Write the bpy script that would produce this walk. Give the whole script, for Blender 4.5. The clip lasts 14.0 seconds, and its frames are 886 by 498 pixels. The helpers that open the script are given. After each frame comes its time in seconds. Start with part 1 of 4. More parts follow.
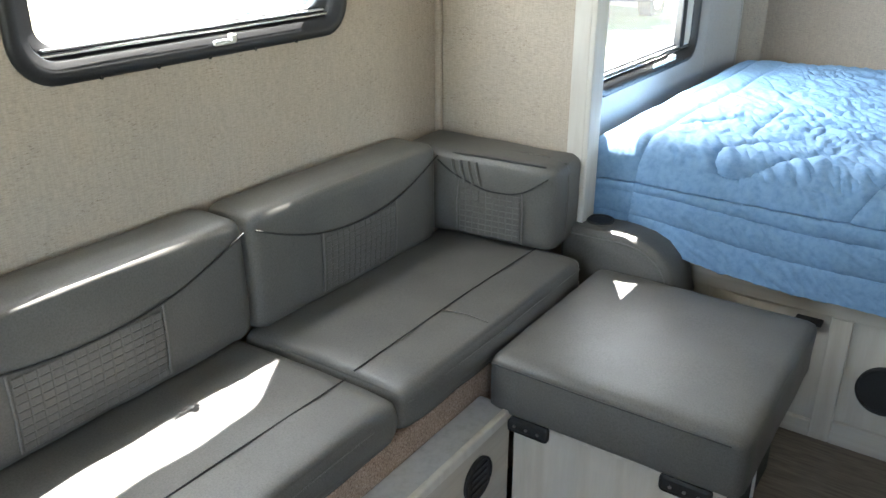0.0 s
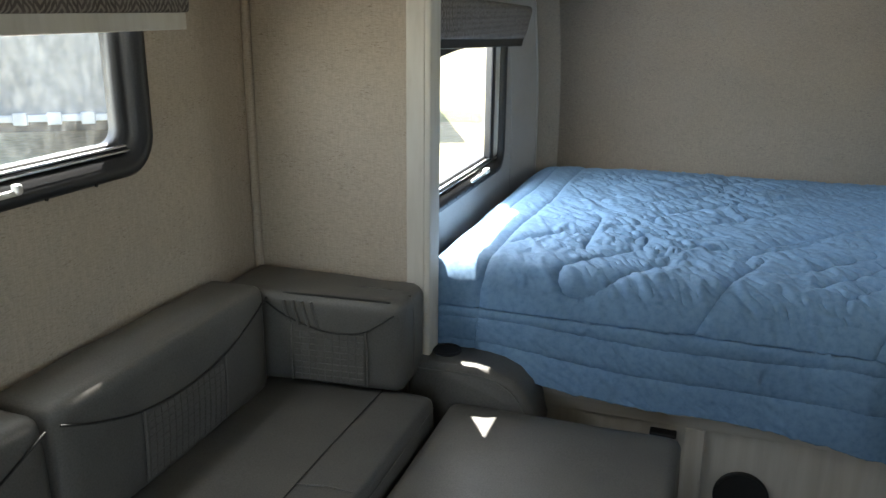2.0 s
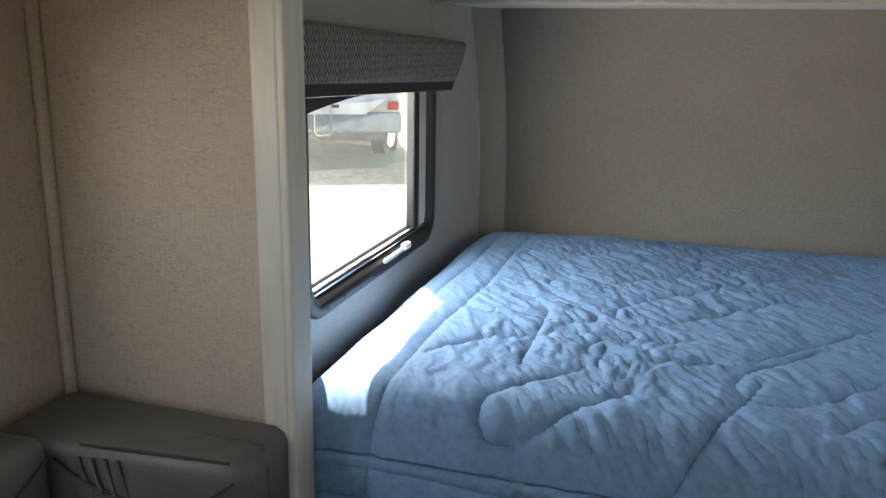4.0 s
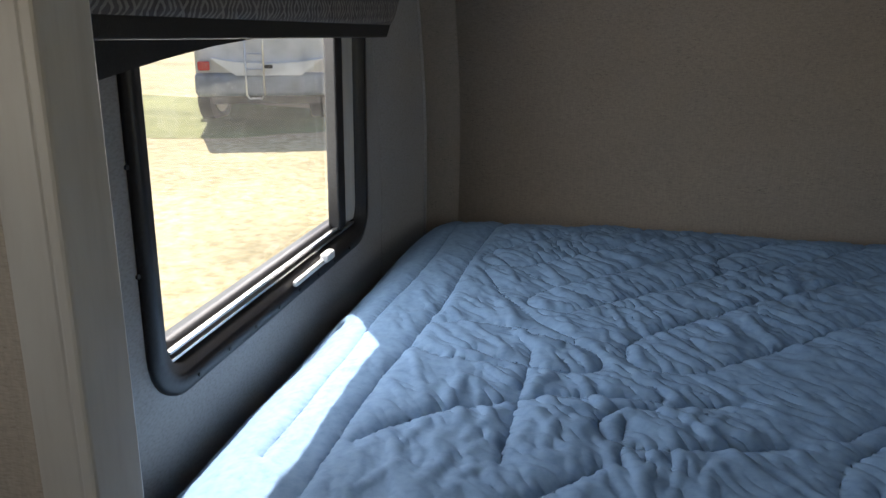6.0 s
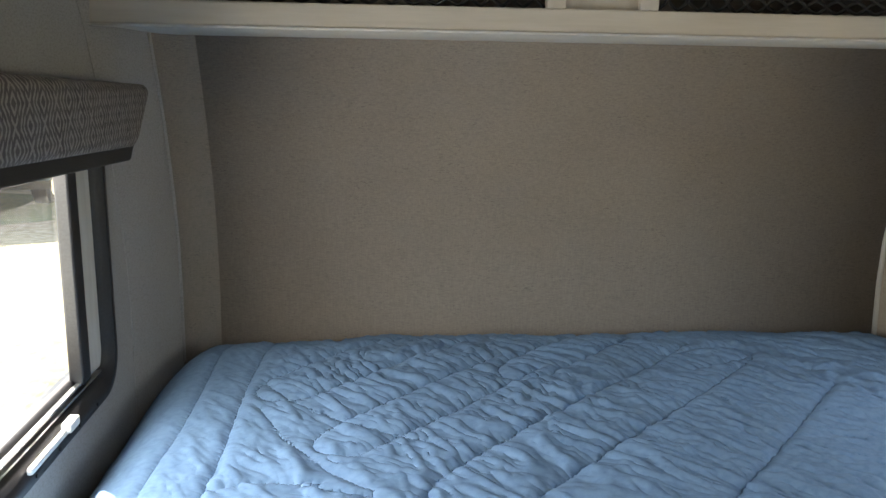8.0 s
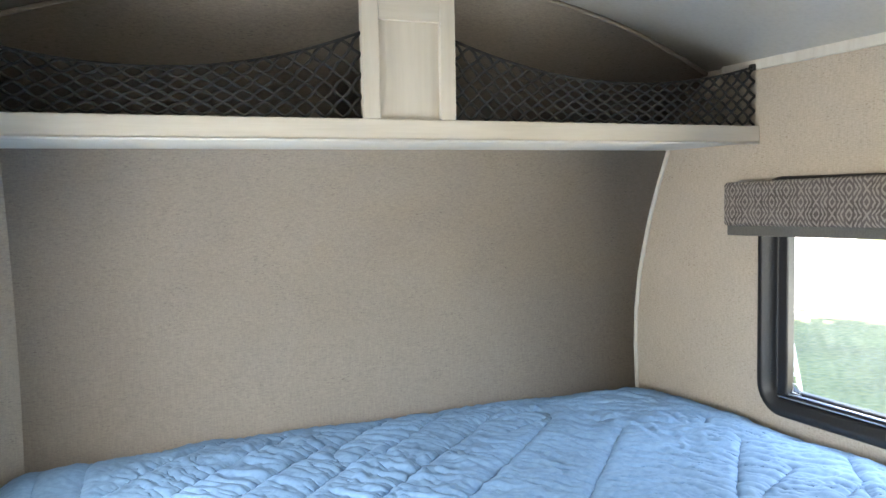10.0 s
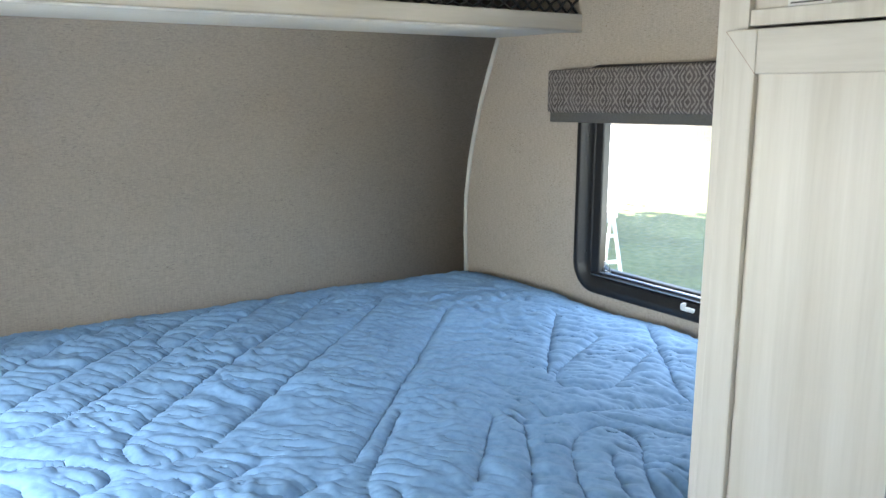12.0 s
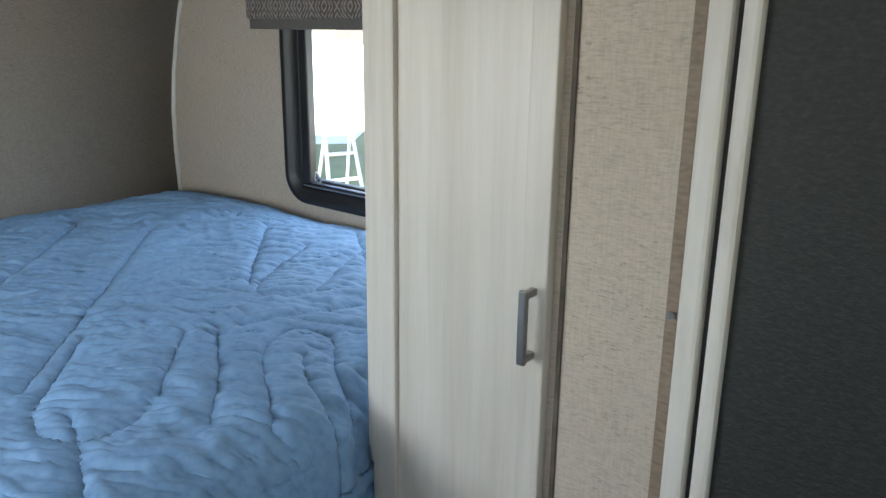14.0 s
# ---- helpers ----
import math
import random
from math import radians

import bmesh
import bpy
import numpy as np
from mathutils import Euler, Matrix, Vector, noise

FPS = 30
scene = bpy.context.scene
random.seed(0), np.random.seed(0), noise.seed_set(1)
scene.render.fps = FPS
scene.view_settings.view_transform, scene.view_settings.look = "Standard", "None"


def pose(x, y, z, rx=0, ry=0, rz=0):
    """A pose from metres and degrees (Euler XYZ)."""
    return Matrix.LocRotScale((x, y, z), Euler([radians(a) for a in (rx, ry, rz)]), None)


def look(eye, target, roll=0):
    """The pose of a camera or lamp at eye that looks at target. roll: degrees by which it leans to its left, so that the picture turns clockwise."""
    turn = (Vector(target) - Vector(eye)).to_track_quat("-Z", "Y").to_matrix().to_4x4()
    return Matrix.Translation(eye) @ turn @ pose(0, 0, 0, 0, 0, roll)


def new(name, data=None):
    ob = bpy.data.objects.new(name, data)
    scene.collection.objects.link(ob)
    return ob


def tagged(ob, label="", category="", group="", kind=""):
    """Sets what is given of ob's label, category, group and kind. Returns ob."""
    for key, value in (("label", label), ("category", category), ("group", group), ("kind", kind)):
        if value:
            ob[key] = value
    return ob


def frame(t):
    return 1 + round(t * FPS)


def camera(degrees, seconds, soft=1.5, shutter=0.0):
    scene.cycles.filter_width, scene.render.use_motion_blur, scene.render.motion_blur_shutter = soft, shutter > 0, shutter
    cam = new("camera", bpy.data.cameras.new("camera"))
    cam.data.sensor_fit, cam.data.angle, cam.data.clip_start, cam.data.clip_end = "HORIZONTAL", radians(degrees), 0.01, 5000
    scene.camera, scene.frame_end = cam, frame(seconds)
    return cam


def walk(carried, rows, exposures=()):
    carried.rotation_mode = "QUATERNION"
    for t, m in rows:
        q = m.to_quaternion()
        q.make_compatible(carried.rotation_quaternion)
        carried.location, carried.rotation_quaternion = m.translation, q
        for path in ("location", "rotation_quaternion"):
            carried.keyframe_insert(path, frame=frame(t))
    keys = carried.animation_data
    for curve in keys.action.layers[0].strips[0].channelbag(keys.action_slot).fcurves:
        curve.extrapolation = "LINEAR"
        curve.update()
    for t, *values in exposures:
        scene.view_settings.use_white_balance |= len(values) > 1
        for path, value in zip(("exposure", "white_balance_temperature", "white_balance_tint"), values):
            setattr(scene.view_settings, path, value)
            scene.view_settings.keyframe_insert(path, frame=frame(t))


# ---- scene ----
cam = camera(57.5, 14.0)
PATH = [
    (0, (-0.128, 0.454, 1.438), (-1.176, 1.961, 0.645), -0.1),
    (0.5, (-0.247, 0.424, 1.475), (-1.191, 2.014, 0.713), -1.3),
    (1, (-0.328, 0.398, 1.493), (-1.258, 2.041, 0.833), -1.0),
    (1.5, (-0.378, 0.439, 1.504), (-1.106, 2.187, 0.862), 0.1),
    (2, (-0.388, 0.591, 1.489), (-0.996, 2.406, 0.911), 0.6),
    (2.5, (-0.322, 0.761, 1.49), (-0.957, 2.578, 0.946), 0.9),
    (3, (-0.337, 0.908, 1.474), (-0.994, 2.731, 0.98), 1.0),
    (3.5, (-0.437, 1.128, 1.489), (-1.042, 2.969, 0.994), 1.4),
    (3.7, (-0.409, 1.196, 1.488), (-0.968, 3.053, 1.001), 0.9),
    (5.8, (-0.544, 1.927, 1.413), (-1.097, 3.759, 0.832), 1.0),
    (6, (-0.591, 1.983, 1.413), (-1.012, 3.849, 0.83), 0.7),
    (6.5, (-0.648, 2.07, 1.414), (-0.764, 3.979, 0.827), 1.9),
    (7, (-0.624, 2.133, 1.441), (-0.682, 4.036, 0.827), 1.4),
    (7.5, (-0.612, 2.18, 1.458), (-0.595, 4.116, 0.955), 1.8),
    (8, (-0.66, 2.145, 1.508), (-0.486, 4.095, 1.099), 0.9),
    (8.2, (-0.701, 2.118, 1.52), (-0.421, 4.056, 1.11), 0.9),
    (10.3, (-0.892, 2.02, 1.473), (-0.034, 3.824, 1.362), -1.4),
    (10.5, (-0.888, 2.021, 1.476), (0.031, 3.794, 1.36), -1.4),
    (11, (-0.864, 2.0, 1.465), (0.144, 3.722, 1.32), -1.4),
    (11.5, (-0.848, 2.001, 1.454), (0.218, 3.667, 1.155), -1.0),
    (12, (-0.847, 1.989, 1.433), (0.244, 3.62, 1.044), 0.1),
    (12.5, (-0.847, 1.966, 1.411), (0.286, 3.559, 0.988), 0.7),
    (13, (-0.823, 1.959, 1.397), (0.421, 3.428, 0.855), 0.6),
    (13.5, (-0.77, 1.941, 1.396), (0.652, 3.225, 0.821), 1.4),
    (14, (-0.738, 1.888, 1.396), (0.757, 3.089, 0.826), 0.7),
]
EXPOSURES = [(0, 3.85, 6250, 10), (0.5, 3.2, 6400, 10), (1.0, 2.65, 6500, 10), (1.5, 2.4, 6500, 10), (2.0, 2.5, 6450, 10), (3, 2.65, 6500, 11), (3.7, 2.5, 6600, 13),
             (5.8, 1.4, 6750, 18), (6.5, 1.05, 6800, 18), (7.2, 1.3, 7000, 16), (8.0, 2.35, 7000, 15), (8.2, 2.65, 6950, 14), (10.3, 3.65, 6500, 13), (11, 3.6, 6450, 12), (12.5, 2.95, 6050, 10), (14, 2.75, 6150, 11)]
K = 1.1  # plan units to metres
walk(cam, [(t, look(eye, target, roll)) for t, eye, target, roll in PATH], EXPOSURES)
LIGHT_S, LIGHT_L, LIGHT_R, LIGHT_B, LIGHT_K = 1.9, 2.8, 0.9, 0.75, 1.25


# ---------------------------------------------------------------- world, sun, light
SUN = Vector((0.42, -0.66, -1.0)).normalized()
world = bpy.data.worlds.new("world")
scene.world = world
world.use_nodes = True
wn = world.node_tree
sky = wn.nodes.new("ShaderNodeTexSky")
sky.sky_type = "NISHITA"
sky.sun_disc = False
sky.sun_elevation = math.asin(-SUN.z)
sky.sun_rotation = math.atan2(-SUN.x, -SUN.y)
wn.nodes["Background"].inputs[1].default_value = 0.13
wn.links.new(sky.outputs[0], wn.nodes["Background"].inputs[0])
sun_data = bpy.data.lights.new("sun", "SUN")
sun_data.energy, sun_data.angle, sun_data.color = 5.0, radians(0.5), (1.0, 0.95, 0.86)
sun = new("sun", sun_data)
sun.matrix_world = look((-6, 10, 15), Vector((-6, 10, 15)) + SUN)


def window_light(name, place, toward, w, h, power, colour=(0.95, 0.97, 0.92)):
    d = bpy.data.lights.new(name, "AREA")
    d.shape, d.size, d.size_y, d.energy, d.color = "RECTANGLE", w * K, h * K, power, colour
    o = new(name, d)
    o.matrix_world = look(Vector(place) * K, Vector(place) * K + Vector(toward))
    return o


window_light("sky_slide_window", (-1.60, 1.58, 1.20), (1, 0, -0.25), 0.72, 0.40, LIGHT_S)
# fill lamp at an unseen galley window, added to brighten the slide-out wall
window_light("fill_galley_window", (0.97, -0.32, 1.20), (-1, 0, -0.1), 1.2, 0.5, LIGHT_K)
window_light("sky_bed_window", (-1.20, 3.07, 1.06), (1, 0, -0.25), 0.72, 0.44, LIGHT_L)
window_light("sky_bed_window_far", (0.97, 3.10, 1.05), (-1, 0, -0.25), 0.68, 0.44, LIGHT_R)
# fill lamp behind an unseen rear window, added to brighten the room
window_light("fill_rear_window", (-0.25, -2.28, 1.25), (0, 1, -0.1), 1.5, 0.8, LIGHT_B)

# ---------------------------------------------------------------- materials


def material(name, colour, rough=0.6, metal=0.0):
    m = bpy.data.materials.new(name)
    m.use_nodes = True
    b = m.node_tree.nodes["Principled BSDF"]
    b.inputs["Base Color"].default_value = (*colour, 1)
    b.inputs["Roughness"].default_value = rough
    b.inputs["Metallic"].default_value = metal
    return m, m.node_tree, b


def node(nt, kind, **inputs):
    n = nt.nodes.new(kind)
    for k, v in inputs.items():
        n.inputs[k].default_value = v
    return n


def coords(nt, scale):
    tc = nt.nodes.new("ShaderNodeTexCoord")
    mp = nt.nodes.new("ShaderNodeMapping")
    mp.inputs["Scale"].default_value = scale
    nt.links.new(tc.outputs["Object"], mp.inputs["Vector"])
    return mp.outputs[0]


def noise_tex(nt, vec, scale, detail=3.0, rough=0.55):
    n = node(nt, "ShaderNodeTexNoise", Scale=scale, Detail=detail, Roughness=rough)
    nt.links.new(vec, n.inputs["Vector"])
    return n.outputs["Fac"]


def ramp(nt, fac, stops):
    r = nt.nodes.new("ShaderNodeValToRGB")
    e = r.color_ramp.elements
    while len(e) < len(stops):
        e.new(0.5)
    for el, (p, c) in zip(e, stops):
        el.position, el.color = p, (*c, 1)
    nt.links.new(fac, r.inputs[0])
    return r.outputs[0]


def mix(nt, a, b, fac, mode="MIX"):
    n = nt.nodes.new("ShaderNodeMix")
    n.data_type, n.blend_type = "RGBA", mode
    for sock, v in ((n.inputs["Factor"], fac), (n.inputs["A"], a), (n.inputs["B"], b)):
        if isinstance(v, (int, float)):
            sock.default_value = v
        elif isinstance(v, tuple):
            sock.default_value = (*v, 1)
        else:
            nt.links.new(v, sock)
    return n.outputs["Result"]


def bump(nt, b, height, strength, distance=0.002):
    n = node(nt, "ShaderNodeBump", Strength=strength, Distance=distance)
    nt.links.new(height, n.inputs["Height"])
    nt.links.new(n.outputs[0], b.inputs["Normal"])


def grained(name, dark, mid, light, rough, scale, grain=(1, 1, 1), bump_strength=0.2, blotch=1.5, blotch_amount=0.25, distance=0.002):
    """A surface with fine grain and large soft blotches."""
    m, nt, b = material(name, mid, rough)
    fine = noise_tex(nt, coords(nt, grain), scale, 4.0, 0.6)
    col = ramp(nt, fine, [(0.3, dark), (0.5, mid), (0.72, light)])
    big = noise_tex(nt, coords(nt, (1, 1, 1)), blotch, 2.0)
    shade = ramp(nt, big, [(0.3, (1 - blotch_amount,) * 3), (0.7, (1, 1, 1))])
    nt.links.new(mix(nt, col, shade, 1.0, "MULTIPLY"), b.inputs["Base Color"])
    bump(nt, b, fine, bump_strength, distance)
    return m




def woven(name, base, fleck, rough=0.78):
    """Woven wallcovering: fine horizontal slubs, short dark flecks in loose drifts and a soft mottling."""
    m, nt, b = material(name, base, rough)
    slub = noise_tex(nt, coords(nt, (70, 70, 420)), 1.0, 4.0, 0.65)
    warp = noise_tex(nt, coords(nt, (260, 260, 30)), 1.0, 2.0)
    dash = noise_tex(nt, coords(nt, (75, 75, 330)), 1.0, 1.0)
    drift = noise_tex(nt, coords(nt, (9, 9, 14)), 1.0, 3.0)
    big = noise_tex(nt, coords(nt, (1, 1, 1)), 2.0, 2.0)
    tone = [tuple(c * k for c in base) for k in (0.80, 1.0, 1.12)]
    col = ramp(nt, slub, [(0.3, tone[0]), (0.5, tone[1]), (0.72, tone[2])])
    col = mix(nt, col, ramp(nt, warp, [(0.35, (0.93, 0.93, 0.93)), (0.65, (1.04, 1.04, 1.04))]), 1.0, "MULTIPLY")
    spot = ramp(nt, dash, [(0.62, (0, 0, 0)), (0.72, (0.75, 0.75, 0.75))])
    where = ramp(nt, drift, [(0.44, (0.06, 0.06, 0.06)), (0.66, (1, 1, 1))])
    col = mix(nt, col, fleck, mix(nt, spot, where, 1.0, "MULTIPLY"))
    col = mix(nt, col, ramp(nt, big, [(0.3, (0.9, 0.9, 0.9)), (0.7, (1, 1, 1))]), 1.0, "MULTIPLY")
    nt.links.new(col, b.inputs["Base Color"])
    bump(nt, b, slub, 0.3, 0.0012)
    return m


WALLPAPER = woven("woven_wallpaper", (0.475, 0.41, 0.335), (0.20, 0.155, 0.115))
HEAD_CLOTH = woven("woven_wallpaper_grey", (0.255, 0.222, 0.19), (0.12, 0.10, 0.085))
SIDE_VINYL = grained("grey_wall_vinyl", (0.27, 0.26, 0.25), (0.34, 0.33, 0.32), (0.38, 0.37, 0.36), 0.6, 1.0, (120, 120, 300), 0.2, 2.0, 0.1, 0.001)
VINYL = grained("grey_upholstery_vinyl", (0.088, 0.084, 0.077), (0.115, 0.110, 0.10), (0.136, 0.131, 0.121), 0.5, 260, (1, 1, 1), 0.25, 5.0, 0.2, 0.0008)
WELT = grained("stitched_seam", (0.13, 0.125, 0.115), (0.17, 0.16, 0.15), (0.21, 0.2, 0.19), 0.5, 300)
SEAM = grained("dark_seam", (0.02, 0.02, 0.02), (0.03, 0.03, 0.028), (0.04, 0.04, 0.038), 0.7, 300)
QUILT = grained("blue_cotton_quilt", (0.14, 0.26, 0.44), (0.175, 0.312, 0.505), (0.205, 0.348, 0.54), 0.85, 60, (1, 1, 1), 0.15, 4.0, 0.1, 0.001)
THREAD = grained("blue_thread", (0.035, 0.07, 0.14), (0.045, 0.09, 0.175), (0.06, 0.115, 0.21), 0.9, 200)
CEILING = grained("ceiling_white", (0.70, 0.68, 0.62), (0.76, 0.74, 0.68), (0.79, 0.77, 0.71), 0.55, 80, (1, 1, 1), 0.05)
TRIM = grained("cream_trim", (0.58, 0.55, 0.49), (0.66, 0.63, 0.57), (0.7, 0.68, 0.62), 0.45, 1.0, (30, 30, 4), 0.08)
FLOOR = grained("brown_vinyl_plank", (0.10, 0.08, 0.06), (0.17, 0.14, 0.11), (0.23, 0.2, 0.16), 0.45, 1.0, (12, 120, 120), 0.15)
CARPET = grained("tan_carpet", (0.20, 0.13, 0.09), (0.40, 0.29, 0.22), (0.58, 0.46, 0.37), 0.95, 190, (1, 1, 1), 1.0, 20, 0.2, 0.006)
BLACK = grained("black_window_frame", (0.008, 0.009, 0.011), (0.013, 0.014, 0.017), (0.02, 0.021, 0.024), 0.45, 200, (1, 1, 1), 0.1)
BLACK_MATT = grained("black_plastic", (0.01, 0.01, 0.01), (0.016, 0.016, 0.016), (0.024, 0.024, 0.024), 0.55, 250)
DARK_DOOR = grained("charcoal_door_skin", (0.009, 0.0105, 0.009), (0.0165, 0.018, 0.0165), (0.028, 0.03, 0.027), 0.62, 1.0, (110, 110, 240), 0.6, 2.0, 0.15, 0.002)
NET = grained("black_net_cord", (0.008, 0.008, 0.008), (0.014, 0.014, 0.014), (0.02, 0.02, 0.02), 0.9, 300)
METAL = material("brushed_nickel", (0.32, 0.31, 0.30), 0.3, 1.0)[0]
ALU = material("aluminium_track", (0.62, 0.62, 0.62), 0.28, 1.0)[0]
LEDGE = grained("grey_painted_ledge", (0.42, 0.42, 0.42), (0.5, 0.5, 0.5), (0.55, 0.55, 0.55), 0.35, 40)
DRY_GRASS = grained("dry_grass", (0.26, 0.22, 0.10), (0.42, 0.35, 0.19), (0.55, 0.48, 0.3), 0.95, 9.0, (1, 1, 1), 0.3, 0.35, 0.4, 0.02)
LAWN = grained("green_lawn", (0.10, 0.125, 0.035), (0.18, 0.20, 0.065), (0.30, 0.29, 0.11), 0.95, 11.0, (1, 1, 1), 0.3, 0.6, 0.4, 0.02)
GRAVEL = grained("pale_gravel", (0.5, 0.48, 0.44), (0.66, 0.64, 0.6), (0.76, 0.74, 0.7), 0.95, 20.0, (1, 1, 1), 0.5, 0.4, 0.1, 0.02)
# motorhome grey and slate blue are lightened to stand in for window glare
BODY_GREY = grained("grey_vehicle_skin", (0.50, 0.51, 0.52), (0.6, 0.61, 0.62), (0.66, 0.67, 0.68), 0.4, 3.0)
CARGO_GREY = grained("cargo_grey_skin", (0.2, 0.21, 0.215), (0.27, 0.28, 0.285), (0.33, 0.34, 0.345), 0.5, 4.0)
BODY_BLUE = grained("slate_blue_paint", (0.16, 0.19, 0.24), (0.22, 0.26, 0.32), (0.27, 0.31, 0.37), 0.35, 3.0)
BODY_WHITE = grained("white_vehicle_skin", (0.7, 0.7, 0.7), (0.76, 0.76, 0.75), (0.8, 0.8, 0.79), 0.4, 3.0)
RED = material("red_tail_lens", (0.45, 0.015, 0.015), 0.25)[0]
TYRE = grained("tyre_rubber", (0.012, 0.012, 0.012), (0.018, 0.018, 0.018), (0.025, 0.025, 0.025), 0.85, 60)
LEAF = grained("leaf_green", (0.03, 0.06, 0.015), (0.06, 0.10, 0.03), (0.1, 0.15, 0.05), 0.8, 4.0)
BARK = grained("bark_brown", (0.06, 0.05, 0.04), (0.1, 0.08, 0.06), (0.14, 0.12, 0.1), 0.9, 20.0)
PAPER = grained("paper_label", (0.68, 0.68, 0.66), (0.74, 0.74, 0.72), (0.78, 0.78, 0.76), 0.6, 60)
INK = material("label_ink", (0.06, 0.06, 0.06), 0.7)[0]


def wood(name, axis_scale, seed):
    """White-washed elm: long streaks with pale cathedral figure."""
    m, nt, b = material(name, (0.6, 0.56, 0.49), 0.42)
    mp = nt.nodes.new("ShaderNodeMapping")
    tc = nt.nodes.new("ShaderNodeTexCoord")
    mp.inputs["Scale"].default_value = axis_scale
    mp.inputs["Location"].default_value = (seed, seed * 0.7, seed * 0.3)
    nt.links.new(tc.outputs["Object"], mp.inputs["Vector"])
    fine = noise_tex(nt, mp.outputs[0], 3.0, 5.0, 0.65)
    wave = node(nt, "ShaderNodeTexWave", Scale=0.28, Distortion=7.0, Detail=3.0)
    wave.inputs["Detail Scale"].default_value = 0.8
    nt.links.new(mp.outputs[0], wave.inputs["Vector"])
    streak = ramp(nt, fine, [(0.3, (0.49, 0.455, 0.395)), (0.52, (0.55, 0.515, 0.455)), (0.75, (0.60, 0.565, 0.505))])
    figure = ramp(nt, wave.outputs["Fac"], [(0.0, (0.92, 0.91, 0.89)), (0.2, (1, 1, 1)), (1.0, (0.97, 0.97, 0.97))])
    nt.links.new(mix(nt, streak, figure, 1.0, "MULTIPLY"), b.inputs["Base Color"])
    bump(nt, b, fine, 0.12, 0.001)
    return m


WOOD_V = wood("whitewashed_wood", (10, 16, 0.9), 1.3)
WOOD_V2 = wood("whitewashed_wood_panel", (9, 14, 0.7), 4.1)
WOOD_H = wood("whitewashed_wood_rail", (0.9, 14, 14), 2.2)
WOOD_HY = wood("whitewashed_wood_cross_rail", (14, 0.9, 14), 3.6)


def patterned(name, axis):
    """Woven valance cloth: pale nested diamonds on a dark ground."""
    m, nt, b = material(name, (0.08, 0.07, 0.065), 0.85)
    tc = nt.nodes.new("ShaderNodeTexCoord")
    sp = nt.nodes.new("ShaderNodeSeparateXYZ")
    nt.links.new(tc.outputs["Object"], sp.inputs[0])

    def calc(op, a, c=0.0, d=None):
        n = nt.nodes.new("ShaderNodeMath")
        n.operation = op
        for sock, v in zip(n.inputs, (a, c, d)):
            if v is None:
                continue
            if isinstance(v, (int, float)):
                sock.default_value = v
            else:
                nt.links.new(v, sock)
        return n.outputs[0]

    wob = noise_tex(nt, tc.outputs["Object"], 30.0, 2.0)
    u = calc("ADD", calc("MULTIPLY", sp.outputs[axis], 19.0), calc("MULTIPLY", wob, 0.25))
    v = calc("ADD", calc("MULTIPLY", sp.outputs["Z"], 15.0), calc("MULTIPLY", calc("FLOOR", u), 0.5))
    du = calc("ABSOLUTE", calc("SUBTRACT", calc("FRACT", u), 0.5))
    dv = calc("ABSOLUTE", calc("SUBTRACT", calc("FRACT", v), 0.5))
    d = calc("ADD", du, dv)
    rings = calc("FRACT", calc("MULTIPLY", d, 3.6))
    line = calc("GREATER_THAN", rings, 0.56)
    # the nested diamonds are broken where the warp thread crosses
    notch = calc("GREATER_THAN", calc("ABSOLUTE", calc("SUBTRACT", calc("FRACT", calc("MULTIPLY", u, 2.0)), 0.5)), 0.07)
    line = calc("MULTIPLY", line, notch)
    weave = noise_tex(nt, coords(nt, (400, 400, 900)), 1.0, 2.0)
    ground = ramp(nt, noise_tex(nt, tc.outputs["Object"], 25.0, 3.0), [(0.35, (0.075, 0.062, 0.055)), (0.65, (0.12, 0.10, 0.092))])
    col = mix(nt, ground, (0.30, 0.265, 0.235), calc("MULTIPLY", line, calc("ADD", weave, 0.25)))
    nt.links.new(col, b.inputs["Base Color"])
    bump(nt, b, weave, 0.3, 0.001)
    return m


VALANCE = patterned("valance_cloth", "Y")


